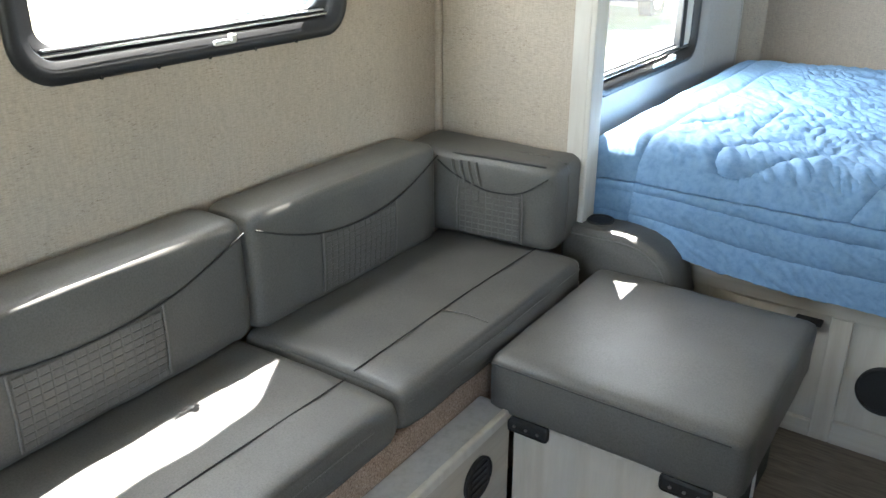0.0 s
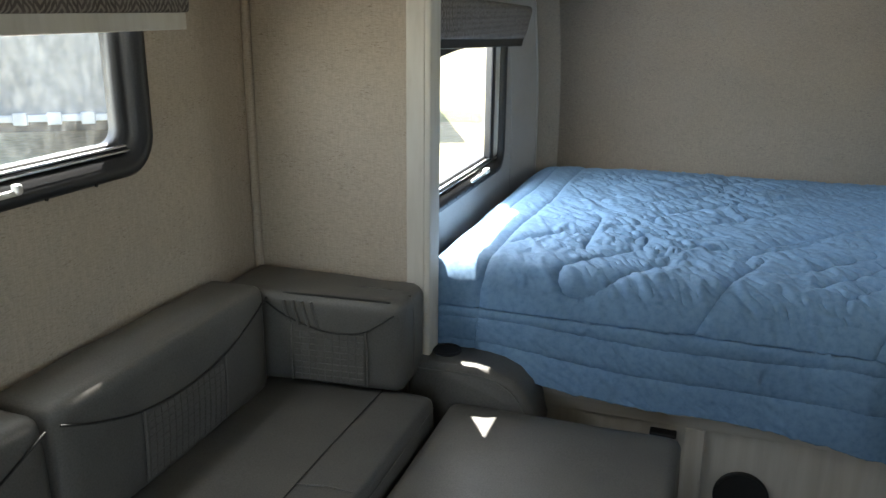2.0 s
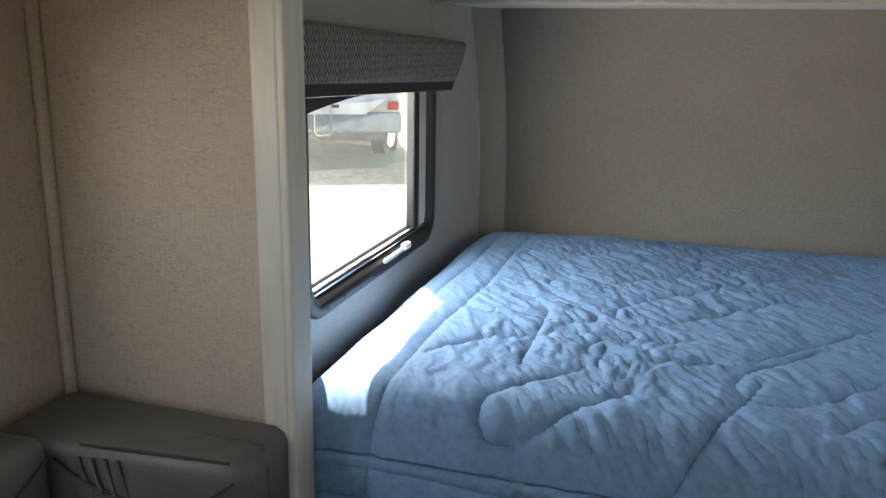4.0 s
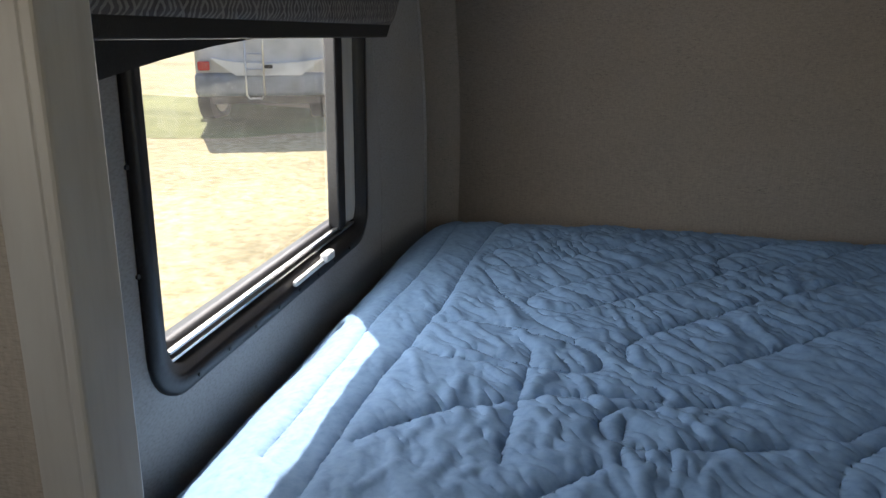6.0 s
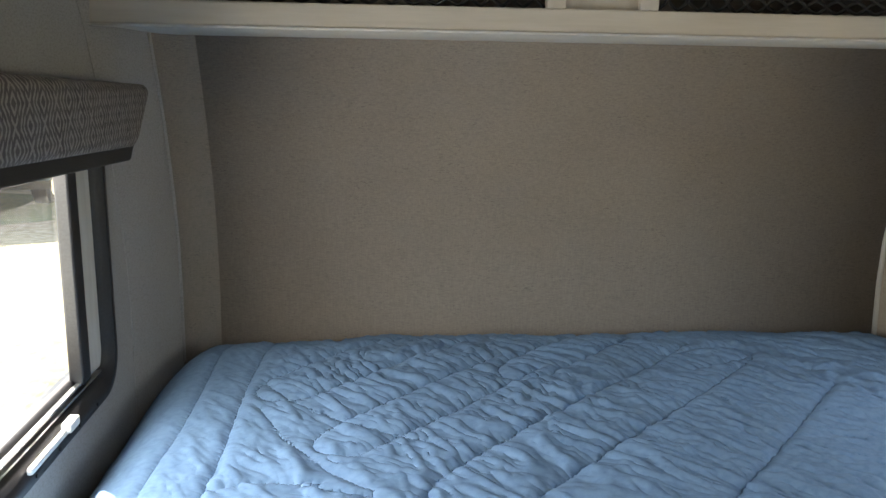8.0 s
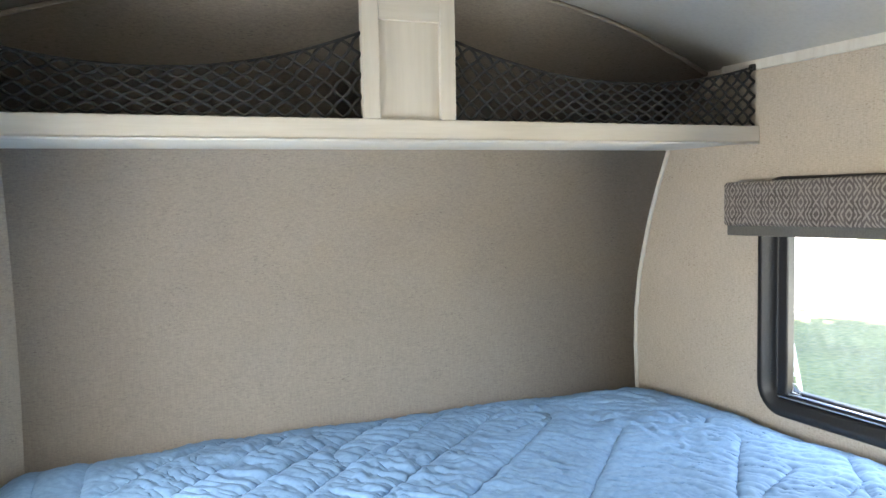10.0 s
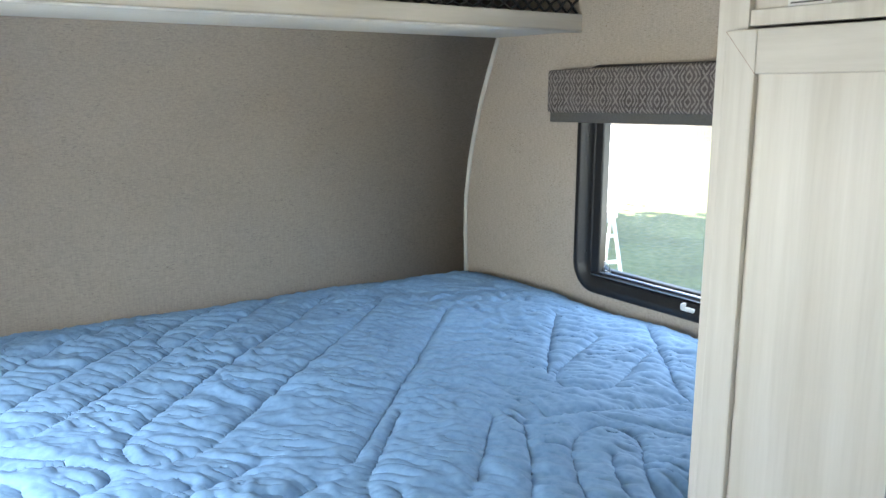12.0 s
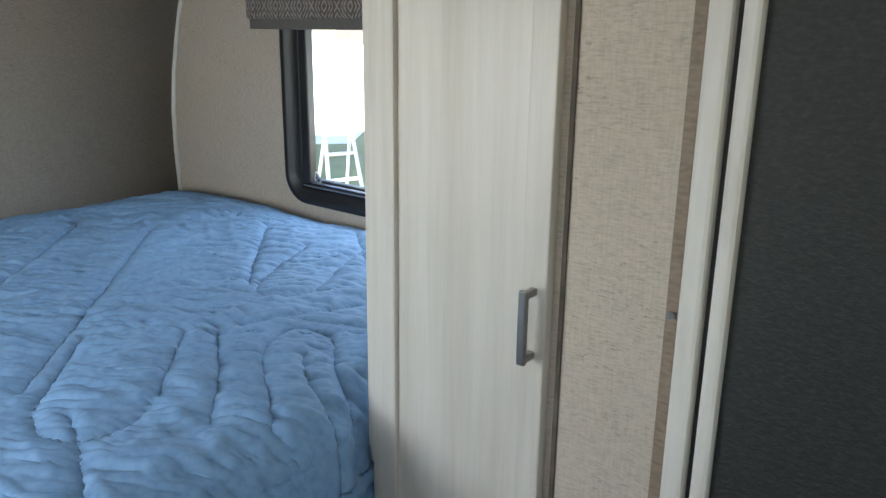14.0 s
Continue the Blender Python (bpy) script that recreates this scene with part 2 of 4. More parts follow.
def glass_material():
    m = bpy.data.materials.new("window_glass")
    m.use_nodes = True
    nt = m.node_tree
    nt.nodes.clear()
    out = nt.nodes.new("ShaderNodeOutputMaterial")
    clear = nt.nodes.new("ShaderNodeBsdfTransparent")
    clear.inputs[0].default_value = (0.88, 0.91, 0.9, 1)
    shine = nt.nodes.new("ShaderNodeBsdfGlossy")
    shine.inputs["Roughness"].default_value = 0.02
    face = nt.nodes.new("ShaderNodeLayerWeight")
    face.inputs["Blend"].default_value = 0.5
    power = nt.nodes.new("ShaderNodeMath")
    power.operation = "POWER"
    power.inputs[1].default_value = 4.0
    nt.links.new(face.outputs["Facing"], power.inputs[0])
    fres = nt.nodes.new("ShaderNodeMath")
    fres.operation = "MULTIPLY_ADD"
    fres.inputs[1].default_value, fres.inputs[2].default_value = 0.7, 0.04
    nt.links.new(power.outputs[0], fres.inputs[0])
    dust = nt.nodes.new("ShaderNodeBsdfTranslucent")
    dust.inputs[0].default_value = (0.8, 0.8, 0.76, 1)
    streak = noise_tex(nt, coords(nt, (45, 45, 30)), 1.0, 5.0, 0.75)
    film = nt.nodes.new("ShaderNodeMapRange")
    film.inputs["From Min"].default_value, film.inputs["From Max"].default_value = 0.4, 0.75
    film.inputs["To Min"].default_value, film.inputs["To Max"].default_value = 0.012, 0.06
    nt.links.new(streak, film.inputs["Value"])
    dirty = nt.nodes.new("ShaderNodeMixShader")
    nt.links.new(film.outputs[0], dirty.inputs[0])
    nt.links.new(clear.outputs[0], dirty.inputs[1])
    nt.links.new(dust.outputs[0], dirty.inputs[2])
    mx = nt.nodes.new("ShaderNodeMixShader")
    nt.links.new(fres.outputs[0], mx.inputs[0])
    nt.links.new(dirty.outputs[0], mx.inputs[1])
    nt.links.new(shine.outputs[0], mx.inputs[2])
    nt.links.new(mx.outputs[0], out.inputs[0])
    return m


GLASS = glass_material()

# ---------------------------------------------------------------- mesh helpers


def thing(name, place, label, category, group="", kind=""):
    o = new(name)
    o.location = Vector(place) * K
    o.empty_display_size = 0.1
    return tagged(o, label, category, group, kind)


def link(name, me, mat, parent=None, label="", smooth=False):
    me.transform(Matrix.Scale(K, 4))
    me.materials.append(mat)
    if smooth:
        for p in me.polygons:
            p.use_smooth = True
    o = new(name, me)
    if parent is not None:
        o.parent = parent
        root, off = parent, Vector((0, 0, 0))
        while root is not None:
            if root.type == "EMPTY":
                off = Vector(root.location)
            root = root.parent
        if parent.type == "EMPTY":
            o.matrix_parent_inverse = Matrix.Translation(-off)
    if label:
        tagged(o, label)
    return o


def part(name, bm, mat, parent=None, label="", smooth=False):
    """Links a bmesh as one mesh object under a thing or a part."""
    bmesh.ops.recalc_face_normals(bm, faces=bm.faces)
    me = bpy.data.meshes.new(name)
    bm.to_mesh(me)
    bm.free()
    return link(name, me, mat, parent, label, smooth)


def struct(name, bm, mat, label, category="wall", smooth=False):
    return tagged(part(name, bm, mat, None, "", smooth), label, category, "", "structure")


def box(*spans, bevel=0.0, segments=2):
    """A bmesh of boxes, each given as (x0, x1, y0, y1, z0, z1)."""
    bm = bmesh.new()
    for x0, x1, y0, y1, z0, z1 in spans:
        m = Matrix.LocRotScale(((x0 + x1) / 2, (y0 + y1) / 2, (z0 + z1) / 2), None, (abs(x1 - x0), abs(y1 - y0), abs(z1 - z0)))
        bmesh.ops.create_cube(bm, size=1.0, matrix=m)
    if bevel:
        bmesh.ops.bevel(bm, geom=bm.edges[:], offset=bevel, segments=segments, profile=0.5, affect="EDGES")
    return bm


def pillow(x0, x1, y0, y1, z0, z1, bevel, puff=0.008, cuts=10, seed=0.0, wrinkle=0.003):
    """A stuffed cushion: rounded box with swollen faces and slight wrinkles."""
    bm = box((x0, x1, y0, y1, z0, z1))
    bmesh.ops.subdivide_edges(bm, edges=bm.edges[:], cuts=cuts, use_grid_fill=True)
    c = Vector(((x0 + x1) / 2, (y0 + y1) / 2, (z0 + z1) / 2))
    h = Vector(((x1 - x0) / 2, (y1 - y0) / 2, (z1 - z0) / 2))
    for v in bm.verts:
        d = v.co - c
        core = Vector([max(-(h[i] - bevel), min(h[i] - bevel, d[i])) for i in range(3)])
        out = d - core
        if out.length > 1e-6:
            n = out.normalized()
            rel = [1 - min(1.0, abs(core[i]) / max(1e-4, h[i] - bevel)) ** 2 for i in range(3)]
            k = max(abs(n.x), abs(n.y), abs(n.z))
            others = [rel[i] for i in range(3) if abs(n[i]) < k - 1e-6] or [0.0]
            swell = puff * others[0] * (others[1] if len(others) > 1 else 1.0) * (1 if k > 0.99 else 0.4)
            w = noise.noise(v.co * 9 + Vector((seed, seed, 0))) * wrinkle
            v.co = c + core + n * (bevel + swell + w)
    return bm


def sweep(points, radius, sides=6, closed=False):
    """A tube along points."""
    bm = bmesh.new()
    pts = [Vector(p) for p in points]
    rings = []
    n = len(pts)
    for i, p in enumerate(pts):
        a = pts[(i - 1) % n] if closed or i else pts[i]
        b = pts[(i + 1) % n] if closed or i < n - 1 else pts[i]
        t = (b - a).normalized()
        up = Vector((0, 0, 1)) if abs(t.z) < 0.9 else Vector((1, 0, 0))
        s = t.cross(up).normalized()
        q = s.cross(t)
        rings.append([bm.verts.new(p + (s * math.cos(k * math.tau / sides) + q * math.sin(k * math.tau / sides)) * radius) for k in range(sides)])
    for i in range(n if closed else n - 1):
        r0, r1 = rings[i], rings[(i + 1) % n]
        for k in range(sides):
            bm.faces.new((r0[k], r0[(k + 1) % sides], r1[(k + 1) % sides], r1[k]))
    if not closed:
        bm.faces.new(rings[0])
        bm.faces.new(rings[-1])
    return bm


def join(*bms):
    out = bmesh.new()
    for b in bms:
        me = bpy.data.meshes.new("t")
        b.to_mesh(me)
        b.free()
        out.from_mesh(me)
        bpy.data.meshes.remove(me)
    return out


def prism(profile, axis, a, b):
    """A closed profile of pairs, pushed along an axis from a to b. Pairs are (y, z) for x, (x, z) for y, (x, y) for z."""
    bm = bmesh.new()

    def at(p, s):
        return {"x": (s, p[0], p[1]), "y": (p[0], s, p[1]), "z": (p[0], p[1], s)}[axis]

    r0 = [bm.verts.new(at(p, a)) for p in profile]
    r1 = [bm.verts.new(at(p, b)) for p in profile]
    n = len(profile)
    for i in range(n):
        bm.faces.new((r0[i], r0[(i + 1) % n], r1[(i + 1) % n], r1[i]))
    bm.faces.new(r0)
    bm.faces.new(r1)
    return bm


def rounded(y0, y1, z0, z1, r, n=8):
    pts = []
    for cy, cz, a0 in ((y1 - r, z1 - r, 0), (y0 + r, z1 - r, 90), (y0 + r, z0 + r, 180), (y1 - r, z0 + r, 270)):
        for i in range(n + 1):
            a = radians(a0 + 90 * i / n)
            pts.append((cy + r * math.cos(a), cz + r * math.sin(a)))
    return pts


def ring(rows):
    """A frame standing in the y-z plane: each row is (x, y0, y1, z0, z1, radius); rows are bridged in order and closed."""
    bm = bmesh.new()
    loops = []
    for x, y0, y1, z0, z1, r in rows:
        loops.append([bm.verts.new((x, p[0], p[1])) for p in rounded(y0, y1, z0, z1, r)])
    n = len(loops[0])
    for a, b in zip(loops, loops[1:] + loops[:1]):
        for k in range(n):
            bm.faces.new((a[k], a[(k + 1) % n], b[(k + 1) % n], b[k]))
    return bm


def disc(place, axis, radius, depth, sides=28):
    m = {"x": Matrix.Rotation(radians(90), 4, "Y"), "y": Matrix.Rotation(radians(90), 4, "X"), "z": Matrix.Identity(4)}[axis]
    bm = bmesh.new()
    bmesh.ops.create_cone(bm, cap_ends=True, segments=sides, radius1=radius, radius2=radius, depth=depth, matrix=Matrix.Translation(place) @ m)
    return bm


# ---------------------------------------------------------------- the shell of the trailer
FZ = -0.08                      # floor
XL, XR, XS = -1.135, 0.895, -1.53  # left wall, right wall, wall of the slide-out
YS = 2.42                        # end wall of the slide-out
YB = -2.2                        # rear wall
ZS = 1.69                        # ceiling at the side walls
PX = 0.175                       # face of the partition


def ceiling_z(x):
    return ZS + 0.16 * (1 - ((x + 0.12) / 1.02) ** 2)


struct("floor", box((-1.6, 1.0, YB - 0.1, 4.3, FZ - 0.06, FZ)), FLOOR, "brown wood-look vinyl floor", "floor")

xs = [XL - 0.1 + i * (XR - XL + 0.2) / 24 for i in range(25)]
struct("ceiling", prism([(x, ceiling_z(x)) for x in xs] + [(x, ceiling_z(x) + 0.06) for x in reversed(xs)], "y", YB - 0.1, 4.2), CEILING, "white smooth arched ceiling", "ceiling", True)

# the head wall leans in over the bed like the nose of the trailer
NOSE = [(4.14, FZ), (4.142, 0.63), (4.15, 0.80), (4.146, 0.93), (4.125, 1.06), (4.10, 1.15), (4.064, 1.26), (4.022, 1.36), (3.972, 1.466), (3.90, 1.58), (3.825, 1.66), (3.745, 1.74), (3.645, 1.82), (3.515, 1.90)]
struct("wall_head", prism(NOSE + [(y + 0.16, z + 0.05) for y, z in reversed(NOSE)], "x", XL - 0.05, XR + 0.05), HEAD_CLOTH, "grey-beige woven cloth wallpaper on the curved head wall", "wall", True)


def wall_x(name, x0, x1, y0, y1, z0, z1, hole, mat, label):
    """A wall across x with an opening (y0, y1, z0, z1)."""
    a, b, c, d = hole
    return struct(name, box((x0, x1, y0, a, z0, z1), (x0, x1, b, y1, z0, z1), (x0, x1, a, b, z0, c), (x0, x1, a, b, d, z1)), mat, label)


WIN_L = (2.672, 3.592, 0.742, 1.358)
WIN_R = (2.60, 3.578, 0.712, 1.37)
WIN_S = (1.135, 2.014, 0.998, 1.50)
wall_x("wall_left", XL - 0.05, XL, 2.46, 4.2, FZ, 1.76, (2.705, 3.56, 0.775, 1.33), SIDE_VINYL, "grey textured side wall with a window beside the bed")


def corner_strip(plan):
    """A strip that follows the lean of the head wall; plan gives (x, step before the wall) round the strip."""
    bm = bmesh.new()
    rings = [[bm.verts.new((x, y + d, z)) for x, d in plan] for y, z in NOSE[:-2]]
    n = len(plan)
    for ra, rb in zip(rings, rings[1:]):
        for k in range(n):
            bm.faces.new((ra[k], ra[(k + 1) % n], rb[(k + 1) % n], rb[k]))
    return bm


struct("wall_corner_left", corner_strip([(XL + 0.001, -0.42), (-1.1, -0.10), (-1.1, 0.05), (XL - 0.02, 0.05), (XL - 0.02, -0.42)]), SIDE_VINYL, "grey textured wall bending in beside the head wall", "wall")
arc_c = [(-1.0 - 0.0995 * math.cos(radians(9 * k)), -0.10 + 0.102 * math.sin(radians(9 * k))) for k in range(11)]
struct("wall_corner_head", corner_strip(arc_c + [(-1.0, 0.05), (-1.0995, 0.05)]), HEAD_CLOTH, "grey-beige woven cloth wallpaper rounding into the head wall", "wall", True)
# the opening here is added to admit the fill light
wall_x("wall_right_rear", XR, XR + 0.05, YB - 0.1, 0.72, FZ, 1.76, (-1.0, 0.36, 0.9, 1.5), WALLPAPER, "beige woven wallpaper side wall with an unseen window opening added for light")
wall_x("wall_right", XR, XR + 0.05, 0.72, 4.2, FZ, 1.76, (2.64, 3.54, 0.75, 1.33), WALLPAPER, "beige woven wallpaper side wall with a window")
wall_x("wall_slide", XS - 0.05, XS, -0.65, YS + 0.05, FZ, 1.62, (1.17, 1.98, 1.032, 1.46), WALLPAPER, "beige woven wallpaper wall behind the sofa")
struct("wall_slide_end", box((XS, -1.073, YS, YS + 0.04, FZ, 1.62)), WALLPAPER, "beige woven wallpaper end wall of the slide-out")
struct("wall_slide_near", box((XS, XL, -0.65, -0.6, FZ, 1.62)), WALLPAPER, "beige woven wallpaper near end wall of the slide-out")
struct("ceiling_slide", box((XS - 0.05, XL, -0.65, YS + 0.04, 1.62, 1.66)), CEILING, "white flat ceiling of the slide-out", "ceiling")
struct("wall_left_header", box((XL - 0.05, XL - 0.002, -0.65, 2.46, 1.66, 1.78)), WALLPAPER, "beige woven wallpaper over the slide-out")
struct("wall_left_rear", box((XL - 0.05, XL, YB - 0.1, -0.65, FZ, 1.76)), WALLPAPER, "beige woven wallpaper side wall")
struct("wall_rear", box((XL, -1.05, YB - 0.08, YB, FZ, 1.85), (0.55, XR, YB - 0.08, YB, FZ, 1.85), (-1.05, 0.55, YB - 0.08, YB, FZ, 0.8), (-1.05, 0.55, YB - 0.08, YB, 1.62, 1.88)), WALLPAPER, "beige woven wallpaper rear wall with a wide opening added for light")

# mouldings
struct("trim_slide_edge", box((-1.073, -1.024, 2.39, 2.462, FZ, 1.66), (-1.024, -1.008, 2.387, 2.462, FZ, 1.66), bevel=0.004), TRIM, "cream moulding on the edge of the slide-out opening", "trim")
struct("trim_slide_corner", box((XS, XS + 0.022, YS - 0.022, YS, 0.5, 1.62), bevel=0.008), WALLPAPER, "beige corner moulding in the slide-out", "trim")
struct("trim_ceiling_right", box((XR - 0.012, XR, YB, 3.72, ZS - 0.022, ZS + 0.01), bevel=0.003), TRIM, "cream moulding between side wall and ceiling", "trim")
struct("trim_ceiling_left", box((XL, XL + 0.012, 2.46, 3.72, ZS - 0.022, ZS + 0.01), bevel=0.003), TRIM, "cream moulding between side wall and ceiling", "trim")
curve_r = [(XR - 0.004, y - 0.004, z) for y, z in NOSE[1:9]]
struct("trim_head_right", sweep(curve_r, 0.008, 8), TRIM, "slim pale cord moulding in the curved corner", "trim", True)
curve_l = [(-1.099, y - 0.102, z) for y, z in NOSE[1:9]]
struct("trim_head_left", sweep(curve_l, 0.005, 8), SIDE_VINYL, "slim grey cord moulding in the curved corner", "trim", True)
arch = []
for i in range(21):
    x = XL + (XR - XL) * i / 20
    z = ceiling_z(x) - 0.006
    for (ya, za), (yb, zb) in zip(NOSE, NOSE[1:]):
        if za <= z <= zb:
            arch.append((x, ya + (yb - ya) * (z - za) / (zb - za) - 0.004, z))
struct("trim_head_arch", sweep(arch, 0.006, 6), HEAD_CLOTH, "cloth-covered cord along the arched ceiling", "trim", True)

struct("trim_slide_batten", box((-1.115, -1.076, 2.4155, 2.4195, 0.4, 1.62), bevel=0.001), WALLPAPER, "beige wallpapered batten beside the slide-out moulding", "trim")
struct("wall_flange", box((XL - 0.05, -1.024, YS + 0.0425, YS + 0.046, FZ, 1.66)), SIDE_VINYL, "grey back of the slide-out flange")

# partition beside the aisle: cabinet end, papered strip, door
struct("wall_partition", box((PX, PX + 0.04, 2.047, 2.2285, FZ, 1.85)), WALLPAPER, "beige woven wallpaper strip beside the wardrobe")
struct("wall_partition_far", box((PX, PX + 0.04, 0.7, 1.16, FZ, 1.85)), WALLPAPER, "beige woven wallpaper partition")
struct("wall_partition_back", box((PX + 0.04, XR, 0.7, 0.74, FZ, 1.85)), WALLPAPER, "beige woven wallpaper end partition")
struct("wall_partition_header", box((PX, PX + 0.04, 1.16, 2.047, 1.72, 1.86)), WALLPAPER, "beige woven wallpaper over the door")
struct("trim_partition_seam", box((PX - 0.003, PX, 2.197, 2.204, FZ, 1.85), bevel=0.001), BARK, "dark brown wallpaper seam strip", "trim")
struct("trim_partition_edge", box((PX - 0.004, PX, 2.047, 2.063, FZ, 1.85), bevel=0.002), grained("brown_edge_tape", (0.17, 0.125, 0.085), (0.24, 0.18, 0.125), (0.29, 0.22, 0.16), 0.6, 1.0, (60, 60, 200)), "brown edge tape on the papered wall", "trim")


# ---------------------------------------------------------------- windows


def build_window(name, wall, side, hole, label, category="window"):
    """Black framed trailer window on a wall at x = wall; side is +1 where the room lies at larger x."""
    y0, y1, z0, z1 = hole
    w = thing(name, (wall, (y0 + y1) / 2, z0), label, category, "", "structure")
    s = side
    m = 0.068

    def row(x, inset, r):
        return (wall + s * x, y0 + inset, y1 - inset, z0 + inset, z1 - inset, r)

    frame_rows = [row(-0.052, m, 0.035), row(-0.052, 0.025, 0.06), row(0.0, 0.025, 0.06), row(0.0, 0.0, 0.085), row(0.006, 0.0, 0.085), row(0.012, 0.006, 0.08),
                  row(0.012, 0.026, 0.064), row(0.006, 0.029, 0.062), row(0.006, 0.04, 0.054), row(-0.012, 0.046, 0.05), row(-0.02, 0.052, 0.045), row(-0.02, m, 0.035)]
    f = part("window_frame", ring(frame_rows), BLACK, w, "black moulded window frame", True)
    bm = bmesh.new()
    bm.faces.new([bm.verts.new((wall - s * 0.04, p[0], p[1])) for p in rounded(y0 + 0.06, y1 - 0.06, z0 + 0.06, z1 - 0.06, 0.04)])
    g = part("pane", bm, GLASS, w, "clear glass pane")
    g.visible_shadow = False
    part("sash_track", box((wall - s * 0.018, wall - s * 0.008, y0 + 0.07, y1 - 0.07, z0 + 0.060, z0 + 0.0645), bevel=0.001), ALU, w, "thin aluminium sash track")
    part("sash_rail", box((wall - s * 0.02, wall - s * 0.004, y0 + 0.06, y1 - 0.06, z0 + 0.050, z0 + 0.0545), bevel=0.001), ALU, w, "thin aluminium sash rail")
    return w


def screws(w, wall, s, spots):
    for y, z in spots:
        part("screw", disc((wall + s * 0.0125, y, z), "x", 0.0035, 0.003, 10), BLACK_MATT, w)


def latch(w, wall, s, y, z, length=0.11):
    lt = part("latch", join(box((wall + s * 0.012, wall + s * 0.022, y - length / 2, y + length / 2, z, z + 0.012), bevel=0.004),
                            box((wall + s * 0.012, wall + s * 0.03, y + length * 0.2, y + length * 0.42, z + 0.004, z + 0.022), bevel=0.004)), PAPER, w, "pale plastic sliding latch")
    return lt


window_1 = build_window("window_1", XL, 1, WIN_L, "black framed sliding window with dark shade, beside the bed")
screws(window_1, XL, 1, [(2.78 + i * 0.095, 0.757) for i in range(8)] + [(2.655, 0.95 + i * 0.14) for i in range(3)])
latch(window_1, XL, 1, 3.225, 0.774, 0.2)
part("window_post", box((XL - 0.03, XL - 0.008, 3.473, 3.552, 0.80, 1.31), bevel=0.004), TRIM, window_1, "pale inner sash post")
part("sash_edge", box((XL - 0.03, XL - 0.003, 3.428, 3.472, 0.80, 1.31), bevel=0.004), BLACK, window_1, "black sash edge")
window_2 = build_window("window_2", XR, -1, WIN_R, "black framed sliding window with white light outside")
screws(window_2, XR, -1, [(3.52, 0.832), (3.52, 1.169)])
latch(window_2, XR, -1, 3.133, 0.738, 0.04)
part("sash_stile", box((XR + 0.002, XR + 0.03, 3.478, 3.512, 0.77, 1.32), bevel=0.004), BLACK, window_2, "black sash stile")
part("latch_tab", sweep([(XR - 0.004, 3.452, 0.787), (XR - 0.004, 3.448, 0.812), (XR - 0.004, 3.437, 0.812), (XR - 0.004, 3.424, 0.785)], 0.0028, 6, True), BODY_WHITE, window_2, "small white pull tab", True)
window_3 = build_window("window_3", XS, 1, WIN_S, "black framed sliding window above the sofa")
latch(window_3, XS, 1, 1.60, 1.022, 0.06)
screws(window_3, XS, 1, [(1.3 + i * 0.13, 1.0) for i in range(5)])
# unseen window, added as a source for the galley fill
added_galley_window = build_window("added_galley_window", XR, -1, (-1.03, 0.39, 0.87, 1.53), "black framed unseen galley window, added opposite the sofa for light")
# unseen rear window, added to light the trailer from behind
rw = thing("added_rear_window", (-0.25, YB, 0.8), "wide unseen rear window with a plain black frame, added for light", "window", "", "structure")
part("window_frame", box((-1.06, 0.56, YB - 0.05, YB + 0.012, 0.79, 0.83), (-1.06, 0.56, YB - 0.05, YB + 0.012, 1.59, 1.63), (-1.06, -1.02, YB - 0.05, YB + 0.012, 0.83, 1.59), (0.52, 0.56, YB - 0.05, YB + 0.012, 0.83, 1.59)), BLACK, rw)


# ---------------------------------------------------------------- valances


def build_valance(wall, s, y0, y1, z0, z1, depth, label, drop=0.02, sag=0.0, slant=0.0):
    """A padded valance; sag lowers its y1 end, slant pulls in the foot of that end."""
    v = thing("valance", (wall, (y0 + y1) / 2, z0), label, "valance", "padded valances over the windows")
    x1 = wall + s * depth

    def hang(bm):
        for p in bm.verts:
            u = (p.co.y - y0) / (y1 - y0)
            if u > 0.5:
                p.co.y -= slant * (z1 - p.co.z) / (z1 - z0)
            p.co.z -= sag * u
        return bm

    bm = box((min(wall, x1), max(wall, x1), y0, y1, z0, z1))
    bmesh.ops.bevel(bm, geom=bm.edges[:], offset=0.022 if slant else 0.01, segments=4, profile=0.5, affect="EDGES")
    part("fabric_cover", hang(bm), VALANCE, v, "dark cloth with pale diamond pattern", True)
    xa, xb = wall + s * 0.03, x1 - s * 0.008
    part("backing", hang(box((min(xa, xb), max(xa, xb), y0 + 0.008, y1 - 0.008, z0 - drop, z0 + 0.01), bevel=0.003)), TRIM if wall == XS else BLACK_MATT if s > 0 else VINYL, v, "backing board under the cloth")
    return v


build_valance(XL, 1, 2.49, 3.705, 1.266, 1.388, 0.082, "dark diamond-patterned cloth valance over the bed window", 0.02, 0.035, 0.13)
build_valance(XR, -1, 2.60, 3.645, 1.252, 1.374, 0.072, "dark diamond-patterned cloth valance over the far window", 0.027, 0.017)
build_valance(XS, 1, 1.13, 2.057, 1.333, 1.45, 0.10, "dark diamond-patterned cloth valance over the sofa window", 0.034)
# pleated shade pulled up unevenly behind the bed valance
shade = thing("window_shade", (-1.09, 3.0, 1.19), "dark pleated shade hanging unevenly below the valance", "shade")
part("shade_cloth", prism([(2.5, 1.30), (3.5, 1.30), (3.5, 1.228), (3.2, 1.231), (3.0, 1.230), (2.85, 1.224), (2.72, 1.214), (2.5, 1.19)], "x", -1.108, -1.10), BLACK_MATT, shade)

